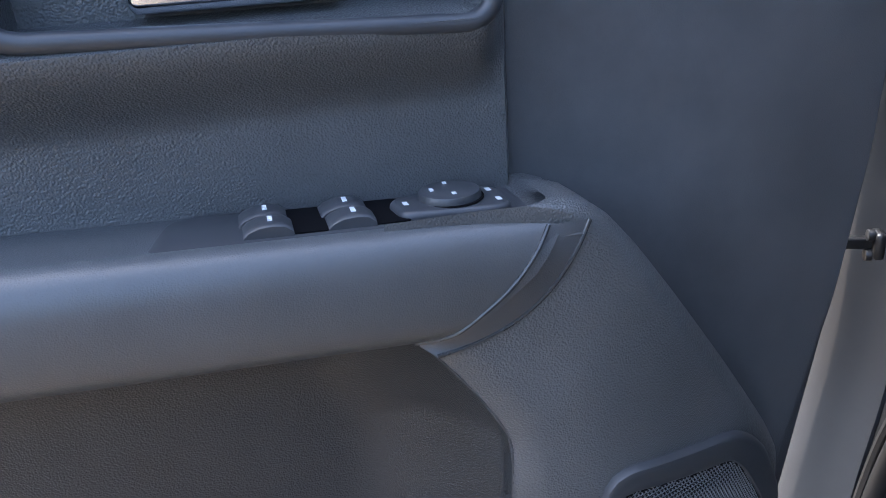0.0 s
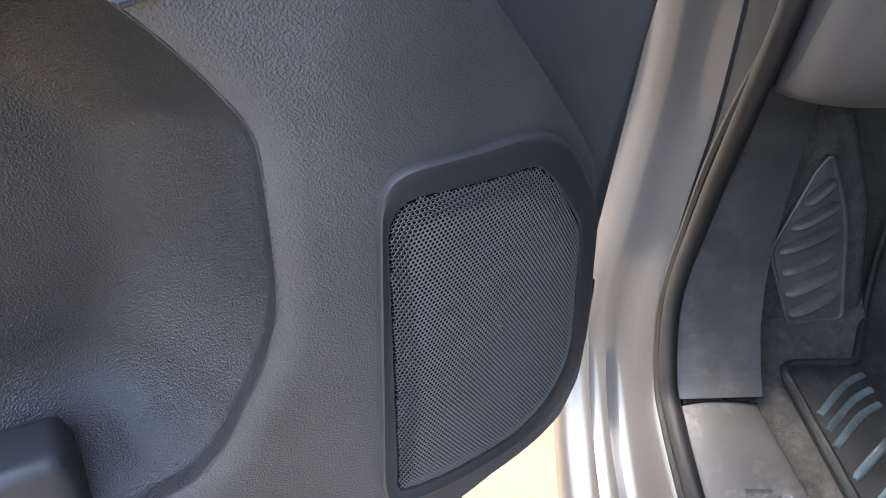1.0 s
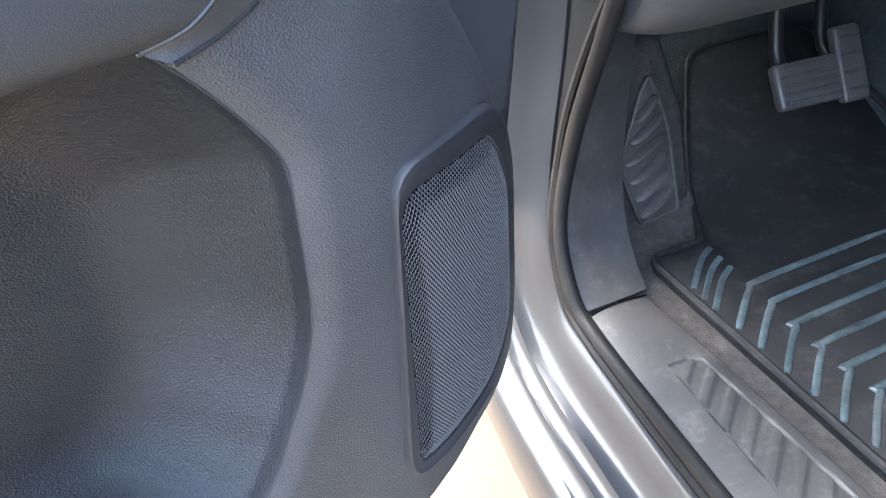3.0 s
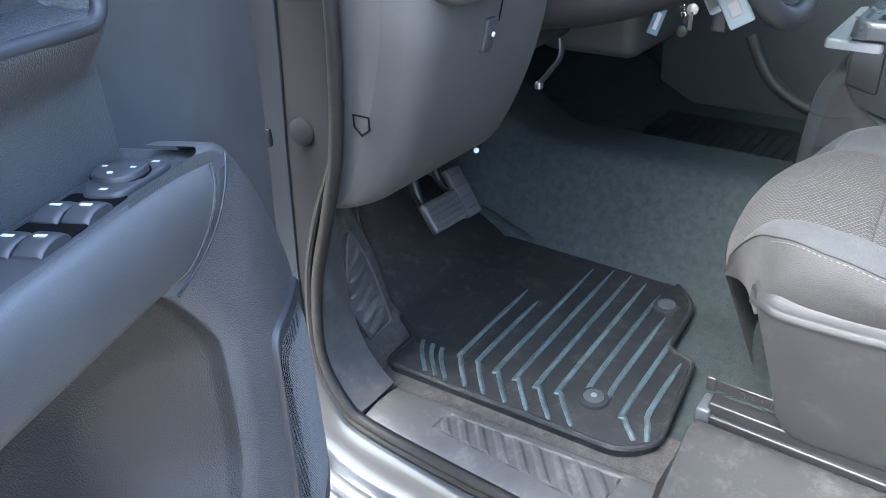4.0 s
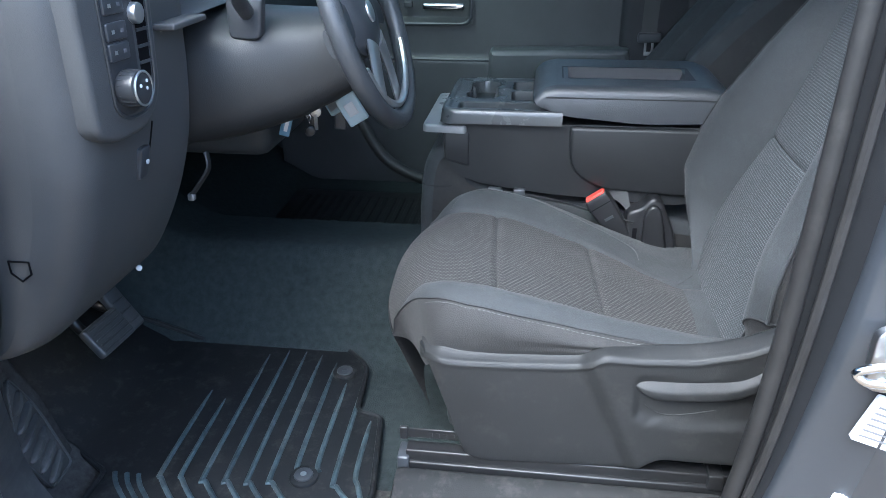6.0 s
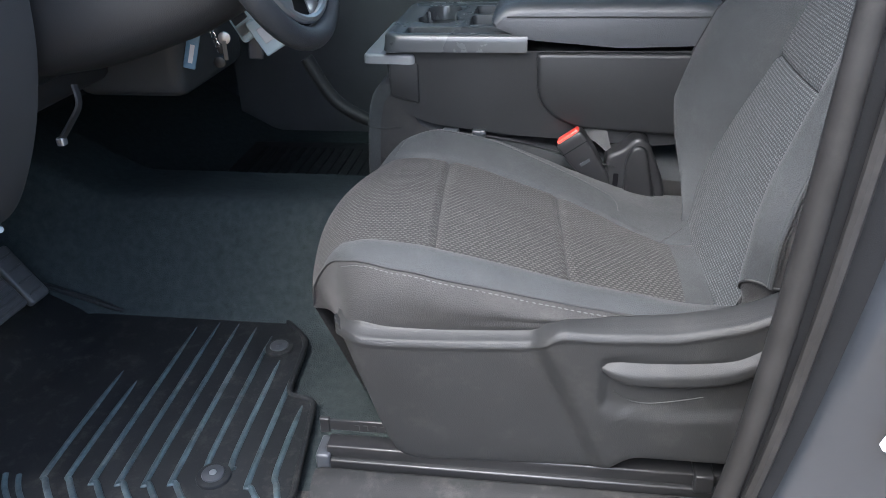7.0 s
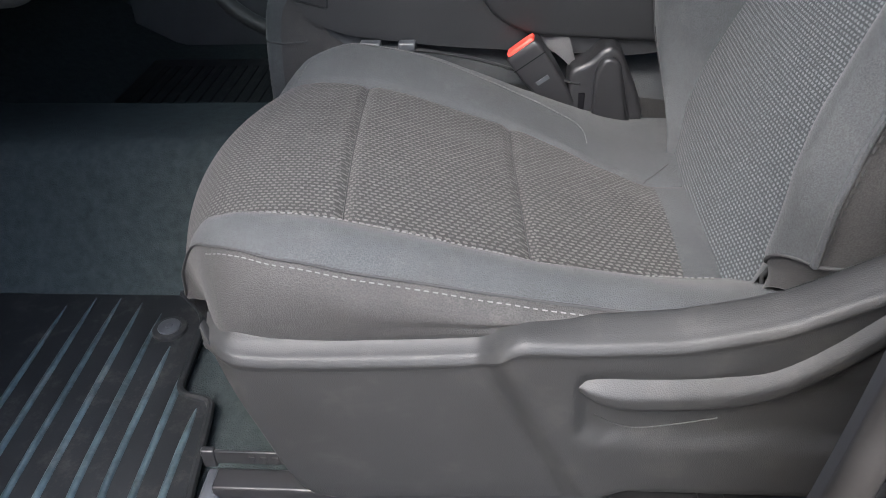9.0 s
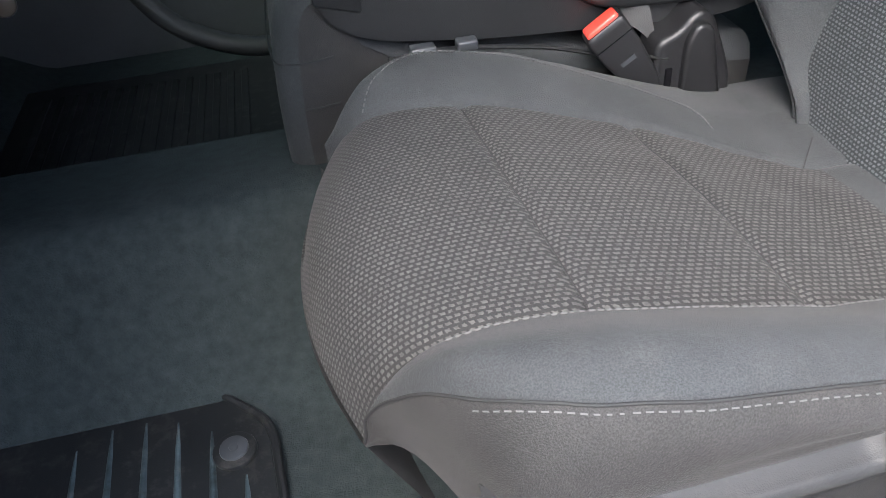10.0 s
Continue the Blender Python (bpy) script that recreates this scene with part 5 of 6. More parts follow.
        pts = [(y0 + 0.004, zt - 0.004), (y0 - 0.002, zt), (y0 - reach_out * 0.45, zt - tall * 0.20), (y0 - reach_out * 0.85, zt - tall * 0.46), (y0 - reach_out * 0.98, zt - tall * 0.58),
               (y0 - reach_out, zt - tall * 0.70), (y0 - reach_out * 0.96, zt - tall * 0.90), (y0 - reach_out * 0.80, zt - tall), (y0 - reach_out * 0.3, zt - tall * 1.02), (y0 + 0.004, zt - tall * 0.98)]
        return [Vector((x, Y(p.x), p.y)) for p in smooth_path([(a, b, 0) for a, b in pts], 3, closed=True)]
    part("recliner_lever", loft([lever_ring(0.5465 + 0.2535 * (k / 60) ** 1.4) for k in range(61)]), SEAT_PLASTIC, s, "long dark plastic seat lever")
    if detail:
        part("finger_dish", tube(smooth_path([(0.566, Y(0.2515), 0.250), (0.585, Y(0.2515), 0.238), (0.606, Y(0.2515), 0.235), (0.635, Y(0.2515), 0.240), (0.668, Y(0.2515), 0.249)], 6), 0.0007, 6), SEAT_PLASTIC, s, "thin edge of the finger dish under the lever")
        part("moulding_nick", rbox((0.569, Y(0.2485) - 0.002, 0.306), (0.5715, Y(0.2485) + 0.004, 0.322), 0.0006, 1), DARK_VOID, s)
    # rails
    for y in (0.275, 0.80):
        rail = part("seat_rail", join(rbox((0.205, Y(y) - 0.020, 0.078), (0.80, Y(y) + 0.020, 0.100), 0.003), rbox((0.20, Y(y) - 0.013, 0.098), (0.80, Y(y) + 0.013, 0.118), 0.003)), BLACK_STEEL, s, "black steel seat rail")
        part("rail_end", rbox((0.186, Y(y) - 0.021, 0.074), (0.206, Y(y) + 0.021, 0.108), 0.004), SMOOTH_PLASTIC, rail)
        part("toothed_plate", join(rbox((0.190, Y(y) + 0.014, 0.122), (0.34, Y(y) + 0.018, 0.140), 0.001, 1), rbox((0.186, Y(y) + 0.012, 0.118), (0.20, Y(y) + 0.02, 0.142), 0.002),
                                   *[rbox((0.235 + 0.012 * k, Y(y) + 0.0125, 0.126), (0.241 + 0.012 * k, Y(y) + 0.0145, 0.134), 0.0, 1) for k in range(8)]), BLACK_STEEL, rail)
        part("rail_bracket", rbox((0.676, Y(y) - 0.023, 0.096), (0.70, Y(y) + 0.02, 0.124), 0.003), BLACK_STEEL, rail)
    part("seat_pan", rbox((0.26, Y(0.563) - 0.25, 0.12), (0.80, Y(0.563) + 0.25, 0.235), 0.02), TRIM_FLAT, s)
    return s


seat(0.563, False, "dark grey cloth driver seat with woven inserts and a plastic valance", True)
seat(1.467, True, "dark grey cloth passenger seat beyond the console", False, 36, 0.64)


# ================= middle seat folded into a console =================
def console():
    mid = thing("middle_seat_cushion", (0.45, 1.015, 0.2), "grey cloth middle seat cushion under the console", "seat cushion")
    prof = smooth_path([(0.13, 0.10, 0), (0.124, 0.20, 0), (0.126, 0.30, 0), (0.136, 0.385, 0), (0.158, 0.425, 0), (0.195, 0.432, 0), (0.25, 0.375, 0), (0.40, 0.325, 0), (0.75, 0.28, 0)], 5)

    def pad(a, b):
        p = prof[round(b * (len(prof) - 1))]
        y = 0.880 + 0.270 * a
        e = min(a, 1 - a) * 0.270
        k = 1 - math.sqrt(max(0, 1 - (1 - min(1, e / 0.03)) ** 2))
        return (p.x + 0.03 * k * (1 - step(p.x, 0.15, 0.25)), y, p.y - 0.03 * k * step(p.x, 0.13, 0.2))
    part("pad", surface(pad, 40, len(prof) - 1), BOLSTER, mid)
    for y in (0.880, 1.150):
        part("pad_side", slab([(p.x + 0.03 * (1 - step(p.x, 0.15, 0.25)), p.y - 0.03 * step(p.x, 0.13, 0.2)) for p in prof] + [(0.75, 0.10)], 1.015, y, lambda a, b, d: (a, d, b)), SEAT_SIDE, mid)
    for z in (0.285, 0.345):
        part("seam", tube(smooth_path([(0.20, 0.8785, z + 0.004), (0.17, 0.8785, z + 0.001), (0.150, 0.884, z), (0.130, 0.905, z), (0.1255, 1.0, z), (0.128, 1.13, z)], 5), 0.0014, 6), SEAM, mid)

    con = thing("centre_console", (0.45, 1.015, 0.35), "grey folding centre console with cup holders and a padded lid", "console")
    Y0, Y1 = 0.868, 1.165
    side = rounded([(0.182, 0.497), (0.184, 0.43), (0.205, 0.385), (0.255, 0.362), (0.40, 0.343), (0.70, 0.325), (0.80, 0.36), (0.80, 0.50)], [0.004, 0.03, 0.03, 0.04, 0.05, 0.05, 0.03, 0.004], 5)
    part("body", loft([[Vector((p[0], y, p[1])) for p in side] for y in (Y0, Y0 + 0.006, Y1 - 0.006, Y1)]), CONSOLE_SIDE, con, "dark grey console body")
    part("front_latch", slab(rounded([(0.186, 0.415), (0.240, 0.40), (0.240, 0.475), (0.186, 0.48)], 0.006), Y0 + 0.01, Y0 - 0.004, lambda a, b, d: (a, d, b), 0.003), CONSOLE_SIDE, con)
    part("bin_panel", slab(rounded([(0.452, 0.497), (0.456, 0.405), (0.515, 0.362), (0.80, 0.345), (0.80, 0.497)], [0.012, 0.05, 0.06, 0.02, 0.01], 6), Y0 + 0.01, Y0 - 0.014, lambda a, b, d: (a, d, b), 0.008), CONSOLE_SIDE, con, "raised side panel")
    part("pull_tab", slab(rounded([(0.138, 0.868), (0.235, 0.860), (0.235, 1.165), (0.138, 1.155)], 0.014), 0.474, 0.4915, lambda a, b, d: (a, b, d), 0.006), TAB_PLASTIC, con, "pale grey pull tab")

    X0, X1, T0, T1 = 0.176, 0.436, 0.853, 1.172

    def inside_by(x, y, x0, x1, y0, y1, r):
        """How far a place lies within a rectangle with rounded corners."""
        qx, qy = abs(x - (x0 + x1) / 2) - (x1 - x0) / 2 + r, abs(y - (y0 + y1) / 2) - (y1 - y0) / 2 + r
        return r - math.hypot(max(qx, 0), max(qy, 0)) - min(max(qx, qy), 0)

    def tray(a, b):
        x, y = X0 + (X1 - X0) * a, T0 + (T1 - T0) * b
        e = inside_by(x, y, X0, X1 + 0.05, T0, T1, 0.034)
        z = 0.497 + 0.024 * step(e, -0.0005, 0.003) + 0.008 * step(e, 0.001, 0.010) ** 0.7 - 0.004 * step(e, 0.016, 0.022)
        wells = [inside_by(x, y, 0.212, 0.415, 0.872, 0.938, 0.012), 0.040 - math.hypot(x - 0.258, y - 1.008), 0.036 - math.hypot(x - 0.258, y - 1.105),
                 inside_by(x, y, 0.225, 0.29, 1.03, 1.08, 0.004), inside_by(x, y, 0.322, 0.418, 0.958, 1.044, 0.010), inside_by(x, y, 0.322, 0.418, 1.060, 1.142, 0.010)]
        z -= 0.055 * step(max(wells), 0.0, 0.005)
        return (x, y, z)
    part("cup_tray", surface(tray, 150, 170), CONSOLE_TOP, con, "grey tray with cup holders and bins")
    for x0, x1, y0, y1 in ((0.216, 0.411, 0.876, 0.934), (0.326, 0.414, 0.962, 1.040), (0.326, 0.414, 1.064, 1.138)):
        part("bin_floor", rbox((x0, y0, 0.470), (x1, y1, 0.4735), 0.001, 1), DARK_VOID, con, "black rubber bin floor")
    for cy, r in ((1.008, 0.036), (1.105, 0.032)):
        part("cup_floor", disc((0.258, cy, 0.470), (0, 0, 1), r, 0.0035, 0.001), DARK_VOID, con, "black rubber cup floor")
    lid_side = rounded([(0.425, 0.520), (0.364, 0.546), (0.392, 0.574)] + [(0.42 + 0.025 * k, 0.580) for k in range(13)] + [(0.74, 0.578), (0.785, 0.562), (0.775, 0.512), (0.60, 0.506)], [0.02, 0.02, 0.012] + [0.001] * 13 + [0.012, 0.03, 0.02, 0.02], 3)

    def lid(a, b):
        y = 0.858 + 0.318 * a
        e = min(a, 1 - a) * 0.318
        k = math.sqrt(1 - (1 - min(1, e / 0.024)) ** 2)
        p = lid_side[round(b * len(lid_side)) % len(lid_side)]
        z = 0.535 + (p[1] - 0.535) * ((0.62 + 0.38 * k) if p[1] > 0.535 else 1)
        x = 0.575 + (p[0] - 0.575) * (0.96 + 0.04 * k)
        return (x, y, z)
    rows, m = 60, len(lid_side)
    bm = loft([[Vector(lid(i / rows, j / m)) for j in range(m)] for i in range(rows + 1)])
    inside = []
    for f in bm.faces:
        c = f.calc_center_median()
        if 0.445 < c.x < 0.695 and 0.948 < c.y < 1.057 and c.z > 0.573 and len(f.verts) == 4:
            inside.append(f)
    bmesh.ops.delete(bm, geom=inside, context="FACES")
    part("lid", bm, LEATHER, con, "padded leatherette lid")
    part("lid_dish", surface(lambda a, b: (0.432 + 0.278 * a, 0.940 + 0.125 * b, 0.5806 - 0.030 * step(min(a * 0.278, (1 - a) * 0.278 - 0.02 * (1 - b), b * 0.125, (1 - b) * 0.125), 0.004, 0.014)), 80, 50), TRIM_FLAT, con, "smooth dished grip in the lid")
    part("lid_seam", tube([(x, 0.8575, 0.558) for x in np.linspace(0.40, 0.77, 30)], 0.0016, 6), SEAM, con)


console()


def belt_buckle():
    b = thing("seat_belt_buckle", (0.57, 0.83, 0.25), "black seat belt buckle with a red release button", "buckle")
    m = Matrix.Translation((0.541, 0.838, 0.318)) @ Euler((0, radians(-37), radians(-6))).to_matrix().to_4x4()
    rings = []
    for z, w, t in ((-0.066, 0.016, 0.010), (-0.045, 0.020, 0.013), (0.0, 0.0255, 0.0155), (0.034, 0.0265, 0.016), (0.041, 0.0255, 0.0155), (0.043, 0.0235, 0.014)):
        rings.append([m @ Vector((p[0], p[1], z)) for p in rounded([(-w, -t), (w, -t), (w, t), (-w, t)], 0.006, 4)])
    housing = part("housing", loft(rings), BUCKLE_BLACK, b)
    part("label_bar", rbox((-0.010, -0.0162, -0.014), (0.010, -0.0154, -0.008), 0.0, 1, m), SMOOTH_PLASTIC, housing, "faint moulded mark")
    part("parting_line", rbox((-0.0262, -0.0164, 0.021), (0.0262, -0.0155, 0.0222), 0.0, 1, m), DARK_VOID, housing)
    part("release_button", rbox((-0.022, -0.0115, 0.038), (0.022, 0.0115, 0.0485), 0.0035, 3, m), RED, b, "red release button")
    part("stalk", tube([m @ Vector((0, 0, -0.06)), (0.597, 0.84, 0.25), (0.61, 0.84, 0.20)], 0.014, 10), TRIM_FLAT, b)
    g = thing("belt_anchor_cover", (0.64, 0.845, 0.22), "black moulded plastic cover over the seat belt anchors", "belt anchor")
    shape = rounded([(0.583, 0.19), (0.583, 0.322), (0.612, 0.334), (0.624, 0.349), (0.638, 0.357), (0.655, 0.348), (0.690, 0.27), (0.70, 0.19)], [0.004, 0.012, 0.015, 0.01, 0.012, 0.02, 0.03, 0.004], 5)
    part("cover", slab(shape, 0.872, 0.826, lambda a, c, d: (a, d, c), 0.008, 4), BUCKLE_BLACK, g)
    part("cover", slab(rounded([(0.618, 0.19), (0.618, 0.322), (0.632, 0.345), (0.652, 0.338), (0.688, 0.19)], [0.004, 0.02, 0.012, 0.02, 0.004], 5), 0.83, 0.816, lambda a, c, d: (a, d, c), 0.006, 4), BUCKLE_BLACK, g)
    part("slot", rbox((0.598, 0.8235, 0.262), (0.607, 0.8275, 0.288), 0.001, 1), DARK_VOID, g)
    w = thing("belt_webbing", (0.56, 0.86, 0.36), "grey seat belt webbing folded behind the buckle", "webbing")
    part("strap", surface(lambda a, c: (0.516 + 0.068 * a + 0.03 * c * (1 - 0.4 * a), 0.862 + 0.006 * math.sin(a * 4 + c * 2), 0.402 - 0.034 * a * a - 0.012 * a - 0.060 * c), 14, 8), BELT, w)
    f = thing("middle_belt", (0.35, 0.80, 0.36), "grey belt webbing lying between the cushions", "webbing")
    part("strap", tube(smooth_path([(0.26, 0.838, 0.352), (0.34, 0.845, 0.350), (0.44, 0.845, 0.335), (0.52, 0.845, 0.312), (0.60, 0.83, 0.30)], 6), 0.007, 8, squash=0.35), SEAT_PLASTIC, f)
    part("clip", rbox((0.285, 0.834, 0.349), (0.315, 0.852, 0.361), 0.003), SMOOTH_PLASTIC, f)
    part("clip", rbox((0.34, 0.836, 0.348), (0.365, 0.854, 0.360), 0.003), SMOOTH_PLASTIC, f)


belt_buckle()


# ================= dashboard =================
def dashboard():
    d = thing("dashboard", (-0.35, 0.9, 0.6), "dark grey moulded plastic dashboard", "dashboard")
    # profile of the driver's end piece: from its lower front edge over the face to the top
    face = smooth_path([(-0.46, 0.345, 0), (-0.36, 0.350, 0), (-0.292, 0.364, 0), (-0.252, 0.392, 0), (-0.216, 0.445, 0), (-0.180, 0.520, 0), (-0.154, 0.60, 0), (-0.143, 0.67, 0),
                        (-0.138, 0.75, 0), (-0.140, 0.86, 0), (-0.20, 0.945, 0), (-0.36, 0.985, 0), (-0.75, 0.99, 0)], 5)

    def end_piece(a, b):
        p = face[round(b * (len(face) - 1))]
        y = 0.086 + 0.314 * a
        k = min(1, (y - 0.086) / 0.060)
        pull = 0.060 * (1 - math.sqrt(max(0, 1 - (1 - k) ** 2)))
        q = 1 - min(1, (0.40 - y) / 0.012)
        pull += 0.02 * max(0, q) ** 2
        slope = step(p.y, 0.36, 0.46)
        return (p.x - pull * (0.75 + 0.25 * slope), y, p.y)
    part("end_piece", surface(end_piece, 60, len(face) - 1), DASH_PLASTIC, d, "dark grey plastic end of the dash")
    cap = [(p.x - 0.060 * (0.75 + 0.25 * step(p.y, 0.36, 0.46)), p.y) for p in face] + [(-0.75, 0.36)]
    bm = bmesh.new()
    f = bm.faces.new([bm.verts.new((p[0], 0.086, p[1])) for p in cap])
    bmesh.ops.triangulate(bm, faces=[f])
    part("end_cover", bm, DASH_PLASTIC, d, "flat fuse cover at the dash end")
    part("fuse_mark", tube([(-0.268, 0.0845, 0.52), (-0.268, 0.0845, 0.503), (-0.255, 0.0845, 0.492), (-0.240, 0.0845, 0.503), (-0.240, 0.0845, 0.52)], 0.0015, 6, closed=True), DARK_VOID, d, "small moulded finger notch")
    lower = smooth_path([(-0.60, 0.50, 0), (-0.40, 0.505, 0), (-0.30, 0.515, 0), (-0.235, 0.545, 0), (-0.19, 0.60, 0), (-0.175, 0.67, 0), (-0.185, 0.75, 0), (-0.205, 0.86, 0), (-0.25, 0.945, 0), (-0.38, 0.985, 0), (-0.75, 0.99, 0)], 5)
    part("knee_panel", surface(lambda a, b: (lower[round(b * (len(lower) - 1))].x - 0.02 * step(a, 0.3, 0.45), 0.398 + 1.60 * a, lower[round(b * (len(lower) - 1))].y), 50, len(lower) - 1), COLUMN_BLACK, d, "dark lower dash panel")
    part("under_cover", rbox((-0.86, 0.38, 0.44), (-0.36, 1.95, 0.52), 0.03), TRIM_FLAT, d)
    part("centre_fascia", rbox((-0.45, 0.86, 0.40), (-0.21, 1.17, 0.80), 0.035), DASH_PLASTIC, d, "dark centre fascia")
    part("panel_joint", tube(smooth_path([(-0.133, 0.250, 0.66), (-0.150, 0.262, 0.62), (-0.175, 0.272, 0.56), (-0.215, 0.278, 0.48), (-0.255, 0.28, 0.42)], 6), 0.0011, 6), DARK_VOID, d)
    # light switch and vent bezel
    bez = [(0.112, 0.675), (0.145, 0.660), (0.215, 0.662), (0.252, 0.700), (0.258, 0.86), (0.108, 0.86)]

    def put(a, b, dd):
        return (-0.138 + dd + 0.10 * (a - 0.12) + 0.03 * (b - 0.66), a, b)
    bz = part("switch_bezel", slab(rounded(bez, [0.02, 0.03, 0.03, 0.03, 0.01, 0.01], 6), -0.03, 0.012, put, 0.008), DASH_PLASTIC, d, "dark raised bezel of the lamp switches")
    part("bezel_groove", tube([put(p[0], p[1], 0.013) for p in rounded([(0.150, 0.700), (0.172, 0.684), (0.216, 0.686), (0.236, 0.712), (0.242, 0.85), (0.146, 0.85)], 0.016, 6)], 0.0022, 8, closed=True), GLOSS_DARK, bz)
    part("switch_field", slab(rounded([(0.152, 0.702), (0.172, 0.688), (0.200, 0.690), (0.206, 0.712), (0.208, 0.855), (0.148, 0.855)], 0.012, 6), 0.0, 0.0135, put, 0.002), TRIM_FLAT, bz)
    dial = part("lamp_dial", disc(put(0.174, 0.724, 0.012), (1, -0.12, 0.05), 0.0215, 0.026, 0.004, 40), GLOSS_DARK, bz, "ribbed round lamp dial")
    part("dial_ring", tube([Vector(put(0.174, 0.724, 0.0375)) + Vector((0, 0.0205 * math.cos(k * math.pi / 16), 0.0205 * math.sin(k * math.pi / 16))) for k in range(32)], 0.0016, 6, closed=True), SATIN, dial, "satin silver ring")
    for k in range(20):
        a = k * math.pi / 10
        part("grip_rib", rbox((-0.0, -0.0012, -0.0012), (0.018, 0.0012, 0.0012), 0.0, 1, Matrix.Translation(Vector(put(0.174, 0.724, 0.016)) + Vector((0, 0.0216 * math.cos(a), 0.0216 * math.sin(a))))), GLOSS_DARK, dial)
    for k, (yy, zz) in enumerate(((0.168, 0.728), (0.180, 0.723), (0.174, 0.713), (0.181, 0.732))):
        part("symbol", disc(put(yy, zz, 0.038), (1, -0.12, 0.05), 0.0022, 0.0008, 0.0002, 10), WHITE_MARK, dial, "white lamp symbol")
    for zz in (0.758, 0.782, 0.812, 0.836):
        key = part("key", slab(rounded([(0.152, zz), (0.190, zz), (0.190, zz + 0.021), (0.152, zz + 0.021)], 0.003), 0.0, 0.0165, put, 0.0015), SMOOTH_PLASTIC, bz, "flat black switch key")
        for yy in (0.163, 0.180):
            part("symbol", slab([(yy - 0.0025, zz + 0.008), (yy + 0.0025, zz + 0.008), (yy + 0.0025, zz + 0.0125), (yy - 0.0025, zz + 0.0125)], 0.015, 0.0171, put), LABEL_GREY if yy > 0.17 else SATIN, key, "small printed symbol")
    # The vent's inner shade is a flat black face behind the slats.
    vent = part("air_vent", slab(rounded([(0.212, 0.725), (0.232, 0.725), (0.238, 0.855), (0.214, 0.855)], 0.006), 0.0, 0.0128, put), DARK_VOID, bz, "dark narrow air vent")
    for zz in (0.745, 0.765, 0.785, 0.805, 0.825, 0.845):
        part("slat", slab([(0.212, zz), (0.236, zz), (0.236, zz + 0.004), (0.212, zz + 0.004)], 0.0, 0.0145, put), SMOOTH_PLASTIC, vent)
    part("vent_wheel", disc(put(0.212, 0.808, 0.008), (1, 0, 0), 0.013, 0.014, 0.003, 24), SATIN, bz, "silver edged vent wheel")
    # parking brake / pedal switch
    part("switch_frame", slab(rounded([(0.225, 0.582), (0.250, 0.582), (0.250, 0.628), (0.225, 0.628)], 0.006), -0.01, 0.004, lambda a, b, dd: (-0.152 + dd + 0.26 * (b - 0.60), a, b), 0.002), SMOOTH_PLASTIC, d, "small dark switch frame")
    part("switch_mark", disc((-0.1445, 0.239, 0.606), (1, 0, -0.2), 0.0035, 0.002, 0.0005, 12), WHITE_MARK, d, "white brake symbol")
    part("bonnet_release", tube(smooth_path([(-0.300, 0.385, 0.380), (-0.282, 0.380, 0.368), (-0.274, 0.376, 0.364)], 4), 0.005, 8), BLACK_STEEL, d)
    part("release_tip", disc((-0.2745, 0.3745, 0.3655), (0.5, -0.7, 0.3), 0.0050, 0.004, 0.001, 12), WHITE_MARK, d, "small pale tip")
    lever = part("brake_release_lever", tube(smooth_path([(-0.17, 0.47, 0.545), (-0.165, 0.462, 0.520), (-0.180, 0.455, 0.495), (-0.196, 0.450, 0.474)], 5), 0.0055, 8, squash=0.6), BLACK_STEEL, d)
    part("lever_tip", rbox((-0.203, 0.444, 0.464), (-0.192, 0.456, 0.476), 0.002), SATIN, lever, "small pale tip")
    # instrument cluster under its hood
    part("cluster_hood", surface(lambda a, b: (-0.185 + 0.06 * b, 0.30 + 0.45 * a, 0.783 + 0.01 * math.sin(a * math.pi) - 0.012 * b ** 2), 24, 8), DASH_PLASTIC, d, "ledge below the instruments")
    part("cluster_ledge", rbox((-0.19, 0.30, 0.772), (-0.105, 0.405, 0.781), 0.003), DASH_PLASTIC, d)
    part("instrument_screen", rbox((-0.185, 0.30, 0.782), (-0.178, 0.74, 0.90), 0.003), SCREEN, d, "dark instrument screen")
    for k in range(4):
        part("gauge_light", rbox((-0.178, 0.325 + 0.022 * k, 0.790 + 0.004 * k), (-0.1765, 0.338 + 0.022 * k, 0.806 + 0.006 * (k % 2)), 0.0, 1), RED_GLOW, d, "red lit gauge")
    return d


dashboard()


